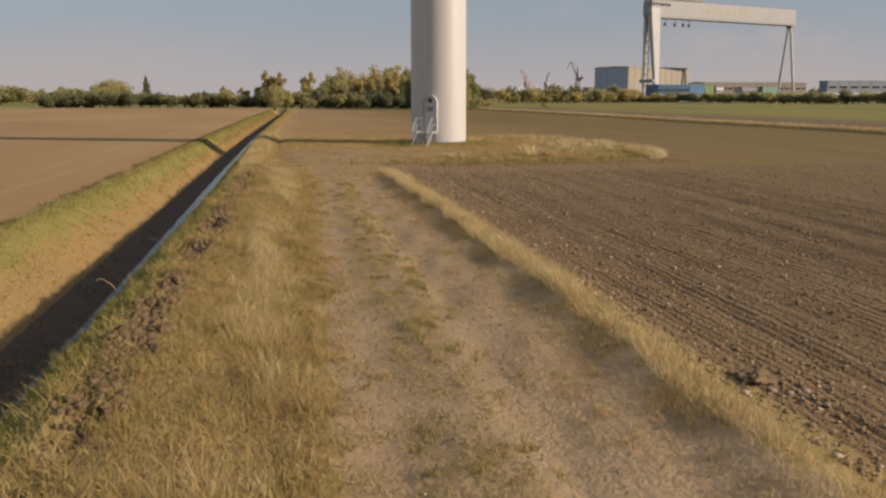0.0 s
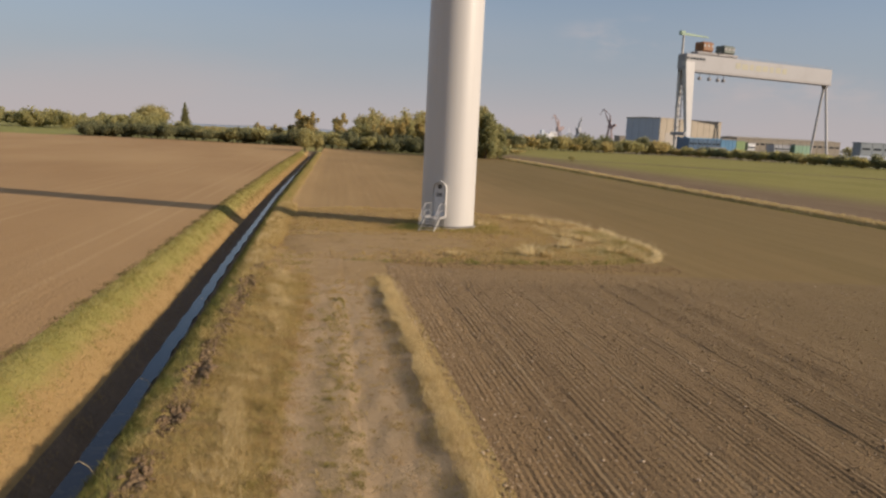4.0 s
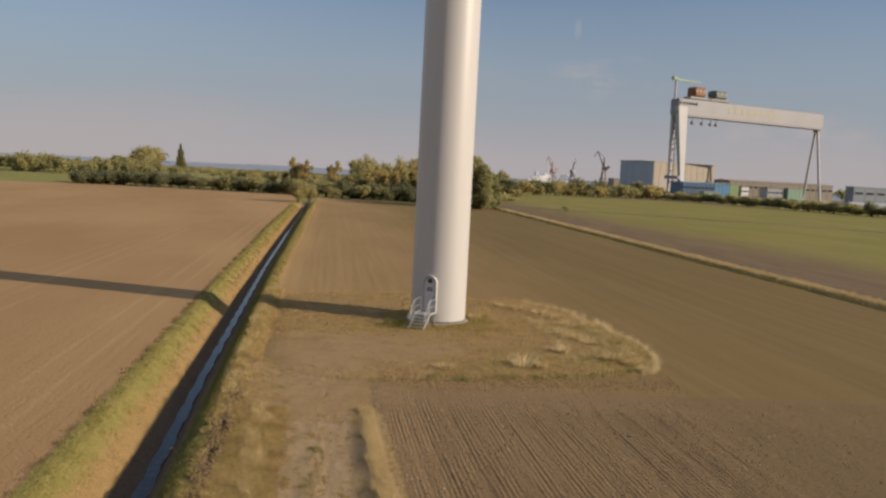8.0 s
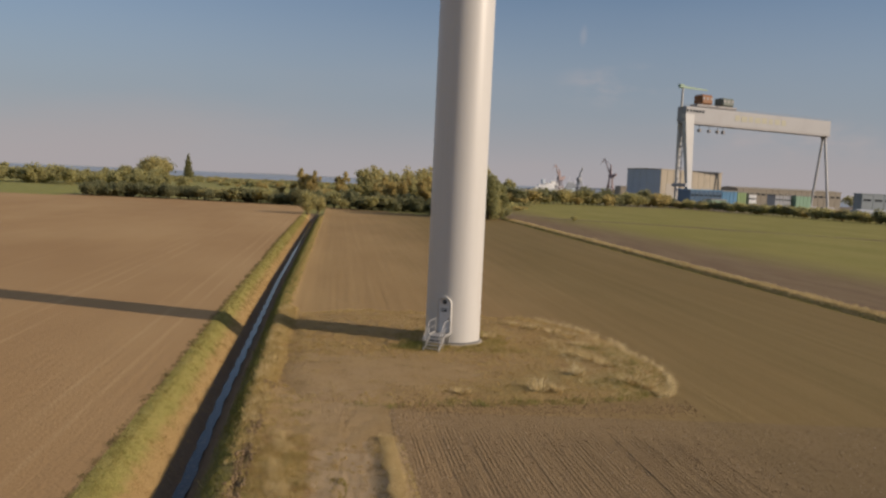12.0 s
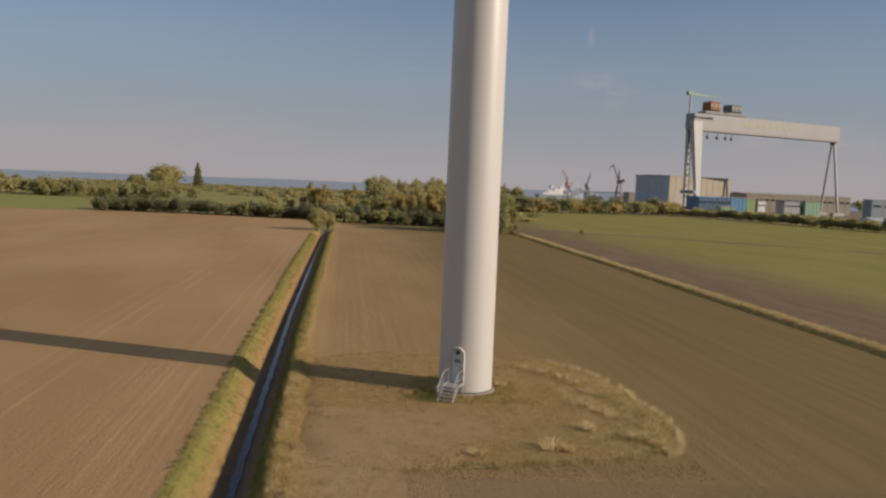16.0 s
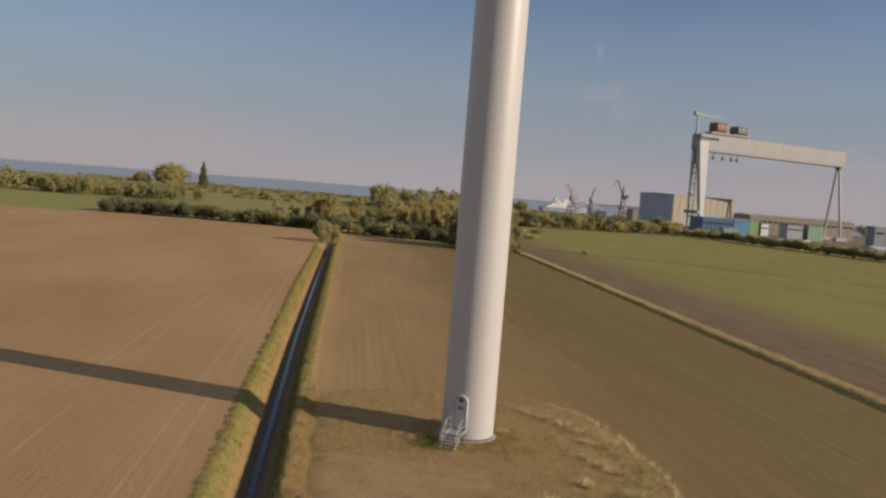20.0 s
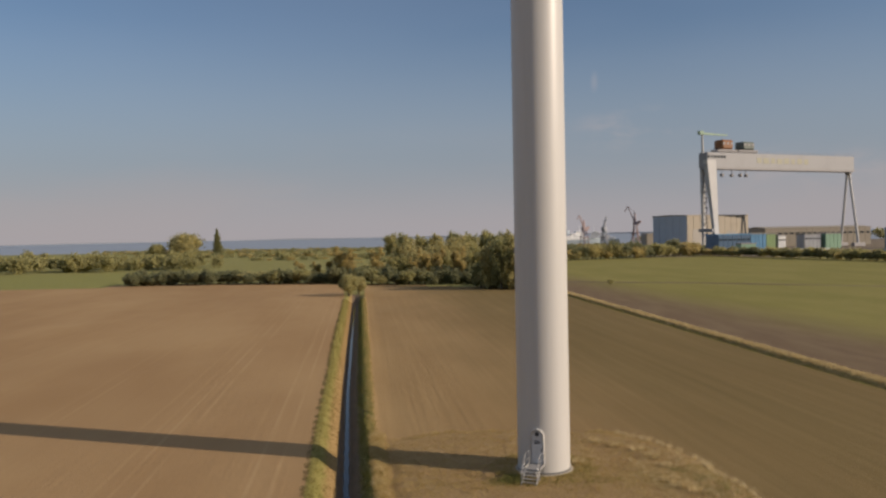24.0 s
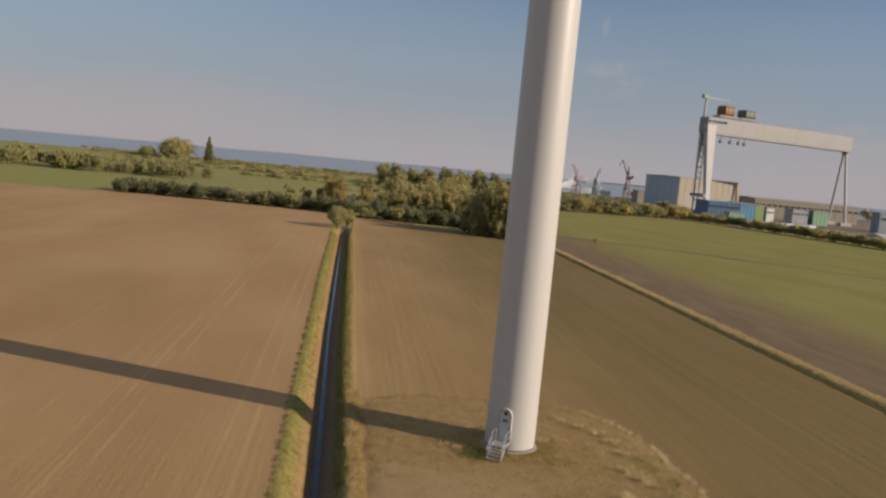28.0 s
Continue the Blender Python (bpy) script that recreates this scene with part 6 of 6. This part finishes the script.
def green_east(a, d, r):
    return (a > -0.85) & (a < 0.2) & (d > 0.74) & (d < 0.98) & (r.uniform(0, 1, len(a)) < 0.8)


pad_grass("pad_green", "fresh green grass inside the pad's rim", M["lush"], 208, 16000, 16, 0.26, 0.06, 0.22, 0.014, 0.026, 0.8, green_east)


def tussock(x, y, wide, tall, seed):
    """A fan of bleached blades, one thing of its own."""
    rr = random.Random(seed)
    bm = bmesh.new()
    for k in range(110):
        a, d = rr.uniform(0, 6.283), wide * 0.4 * rr.random() ** 0.5
        px, py = d * math.cos(a), d * math.sin(a)
        h, w, b = tall * rr.uniform(0.3, 0.85), rr.uniform(0.012, 0.024), rr.uniform(0, 6.283)
        lx, ly = px * (0.6 + rr.random()) + rr.gauss(0, 0.28) * tall, py * (0.6 + rr.random()) + rr.gauss(0, 0.28) * tall
        wx, wy = w * math.cos(b), w * math.sin(b)
        v = [bm.verts.new(p) for p in ((px - wx, py - wy, -0.04), (px + wx, py + wy, -0.04), (px + lx * 0.4 + wx, py + ly * 0.4 + wy, h * 0.6), (px + lx * 0.4 - wx, py + ly * 0.4 - wy, h * 0.6), (px + lx, py + ly, h))]
        bm.faces.new(v[:4])
        bm.faces.new((v[3], v[2], v[4]))
    ob = part("grass_tussock", bm, M["rim"] if tall > 0.75 else M["straw"])
    ob.matrix_basis = pose(x, y, float(pad_z(x, y)))
    tagged(ob, "bleached pale tussock of tall dead grass on the pad", "grass tussock", "tussocks on the pad")


for k, (x, y, wide, tall) in enumerate(((4.4, -11.6, 1.3, 0.9), (5.3, -11.9, 0.8, 0.5), (8.9, -3.5, 1.5, 0.6), (9.6, -4.8, 1.4, 0.5), (8.3, -2.2, 1.0, 0.5), (10.1, -9.2, 1.5, 0.7), (10.9, -10.3, 0.9, 0.5),
                                        (2.75, 2.4, 1.0, 0.6), (6.6, 7.2, 1.3, 0.5), (8.1, 5.6, 1.4, 0.6), (8.7, 3.6, 1.3, 0.6), (7.3, -7.8, 0.9, 0.8), (11.3, -11.0, 0.8, 0.4), (0.1, -13.0, 0.9, 0.4), (5.2, 8.6, 1.1, 0.4), (9.3, 1.2, 1.0, 0.45))):
    tussock(x, y, wide, tall, 400 + k)

r = np.random.RandomState(215)
k = 900
x, y = -2.55 + r.normal(size=k) * 0.45, -1.6 + r.normal(size=k) * 0.45
grass("stair_weeds", "dark green weeds beside the steel stairs", M["shade_green"], x, y, pad_z(x, y), r.uniform(0.15, 0.5, k), r.uniform(0.02, 0.05, k), 0.5, 216)

# clods and stones on the furrowed field
r = np.random.RandomState(300)
N = 28000
u = 10.6 + 26 * r.uniform(0, 1, N) ** 1.8
v = -56 + 39 * r.uniform(0, 1, N) ** 1.15
s = r.uniform(0.011, 0.030, N) * (1 + 0.9 * (r.uniform(0, 1, N) > 0.93))
z = height(u, v)
OCT_V = np.array([(1, 0, 0), (-1, 0, 0), (0, 1, 0), (0, -1, 0), (0, 0, 1), (0, 0, -1)], dtype=float)
OCT_F = np.array([(0, 2, 4), (2, 1, 4), (1, 3, 4), (3, 0, 4), (2, 0, 5), (1, 2, 5), (3, 1, 5), (0, 3, 5)])
jit = (OCT_V[None] + r.uniform(-0.3, 0.3, (N, 6, 3))) * (s[:, None, None] * np.array([1.2, 1.0, 0.8]))
co = (jit + np.stack([ground_x(u, v), v, z + s * 0.3], 1)[:, None, :]).reshape(-1, 3)
fa = (OCT_F[None] + (np.arange(N) * 6)[:, None, None]).reshape(-1, 3)
tagged(linked("soil_clods", raw_mesh("soil_clods", co, [(3, fa)]), M["clod"]), "loose clods and pale stones on the furrows", "soil", kind="stuff")
# turned clods along the pad's front edge
N = 2200
x = r.uniform(-3.5, 12.5, N)
y = -15.2 - 0.12 * (x < 0) * x + 0.12 * x + r.normal(size=N) * 0.75
s = r.uniform(0.015, 0.05, N)
jit = (OCT_V[None] + r.uniform(-0.3, 0.3, (N, 6, 3))) * (s[:, None, None] * np.array([1.3, 1.0, 0.8]))
z = np.maximum(height(x - ditch_x(y), y), pad_z(x, y))
co = (jit + np.stack([x, y, z + s * 0.3], 1)[:, None, :]).reshape(-1, 3)
fa = (OCT_F[None] + (np.arange(N) * 6)[:, None, None]).reshape(-1, 3)
tagged(linked("headland_clods", raw_mesh("headland_clods", co, [(3, fa)]), M["crumb"]), "rough turned clods between pad and furrows", "soil", kind="stuff")
# pebbles on the track
N = 1500
u, v = r.uniform(5.2, 8.9, N), -56 + 40 * r.uniform(0, 1, N) ** 1.4
s = r.uniform(0.006, 0.019, N)
z = height(u, v)
jit = ICO_V[None] * r.uniform(0.7, 1.3, (N, len(ICO_V), 1)) * (s[:, None, None] * np.array([1.2, 1.0, 0.6]))
co = (jit + np.stack([ground_x(u, v), v, z + s * 0.2], 1)[:, None, :]).reshape(-1, 3)
fa = (ICO_F[None] + (np.arange(N) * len(ICO_V))[:, None, None]).reshape(-1, 3)
tagged(linked("track_pebbles", raw_mesh("track_pebbles", co, [(3, fa)]), M["pebble"]), "small pebbles and crumbs on the dirt track", "stones", kind="stuff")

# dark dredged lumps along the edge of the ditch
r = np.random.RandomState(310)
N = 3400
v = -60 + 48 * r.uniform(0, 1, N)
lump = (0.5 + 0.5 * wave(np.zeros(N), v, 4.0, 41)) * smooth(-54, -43, v)
u = 3.03 + r.normal(size=N) * 0.14 + 0.1 * lump
s = r.uniform(0.015, 0.080, N) * (0.22 + 1.45 * lump)
jit = ICO_V[None] * r.uniform(0.4, 1.6, (N, len(ICO_V), 1)) * (s[:, None, None] * np.array([1.0, 1.6, 0.8]))
co = (jit + np.stack([ground_x(u, v), v, height(u, v) + s * 0.5], 1)[:, None, :]).reshape(-1, 3)
fa = (ICO_F[None] + (np.arange(N) * len(ICO_V))[:, None, None]).reshape(-1, 3)
tagged(linked("dredged_lumps", raw_mesh("dredged_lumps", co, [(3, fa)]), M["lump"]), "dark dredged mud lumps along the ditch edge", "soil", kind="stuff")


def stone_mesh(seed, size):
    rr = random.Random(seed)
    bm = bmesh.new()
    bmesh.ops.create_icosphere(bm, subdivisions=2, radius=size)
    for vert in bm.verts:
        k = 1 + 0.28 * noise.noise(vert.co * (1.6 / size) + Vector((seed * 3.1, 0, 0)))
        vert.co = Vector((vert.co.x * 1.25 * k, vert.co.y * k, vert.co.z * 0.7 * k))
    return bm


# a small heap of field stones at the corner of the furrowed field
rnd = random.Random(77)
for k in range(12):
    x, y = 0.62 + rnd.gauss(0, 0.13), -48.5 + rnd.gauss(0, 0.16)
    s = rnd.uniform(0.022, 0.05)
    ob = part("stone", stone_mesh(k, s), M["stone"], smooth=True)
    ob.matrix_basis = pose(x, y, on_ground(x, y) + s * 0.4, rnd.uniform(-15, 15), rnd.uniform(-15, 15), rnd.uniform(0, 360))
    tagged(ob, "rounded pale field stone lying beside the furrows", "stone", "heap of field stones")
# a dark clump of turned turf on the heap: rough, crumbling, flat
bm = bmesh.new()
bmesh.ops.create_icosphere(bm, subdivisions=4, radius=0.15)
for vert in bm.verts:
    k = 1 + 0.55 * noise.noise(vert.co * 9) + 0.35 * noise.noise(vert.co * 24) + 0.2 * noise.noise(vert.co * 60)
    vert.co = Vector((vert.co.x * 1.5 * k, vert.co.y * 1.1 * k, max(-0.06, vert.co.z * 0.55 * k)))
ob = part("turf_clump", bm, M["clod"])
ob.matrix_basis = pose(0.40, -48.1, on_ground(0.40, -48.1) + 0.05, 0, 0, 40)
tagged(ob, "dark crumbling clump of turned turf among the stones", "soil clump")
# pale dead stalks leaning out over the water
for k, (u, v, L, a) in enumerate(((1.5, -36.5, 0.35, 200), (2.0, -43.0, 0.4, 190), (1.5, -26.0, 0.35, 185))):
    bm = bmesh.new()
    z = float(height(u, v))
    p = Vector((ground_x(u, v), v, z - 0.05))
    d = Vector((math.cos(radians(a)), math.sin(radians(a)), 0))
    bent(bm, [p, p + d * L * 0.4 + Vector((0, 0, 0.25)), p + d * L * 0.8 + Vector((0, 0, 0.36)), p + d * L + Vector((0, 0, 0.33))], 0.006, 5)
    tagged(part("reed_stalk", bm, M["straw"]), "dead pale reed stalk leaning over the ditch", "reed", "reed stalks over the ditch")
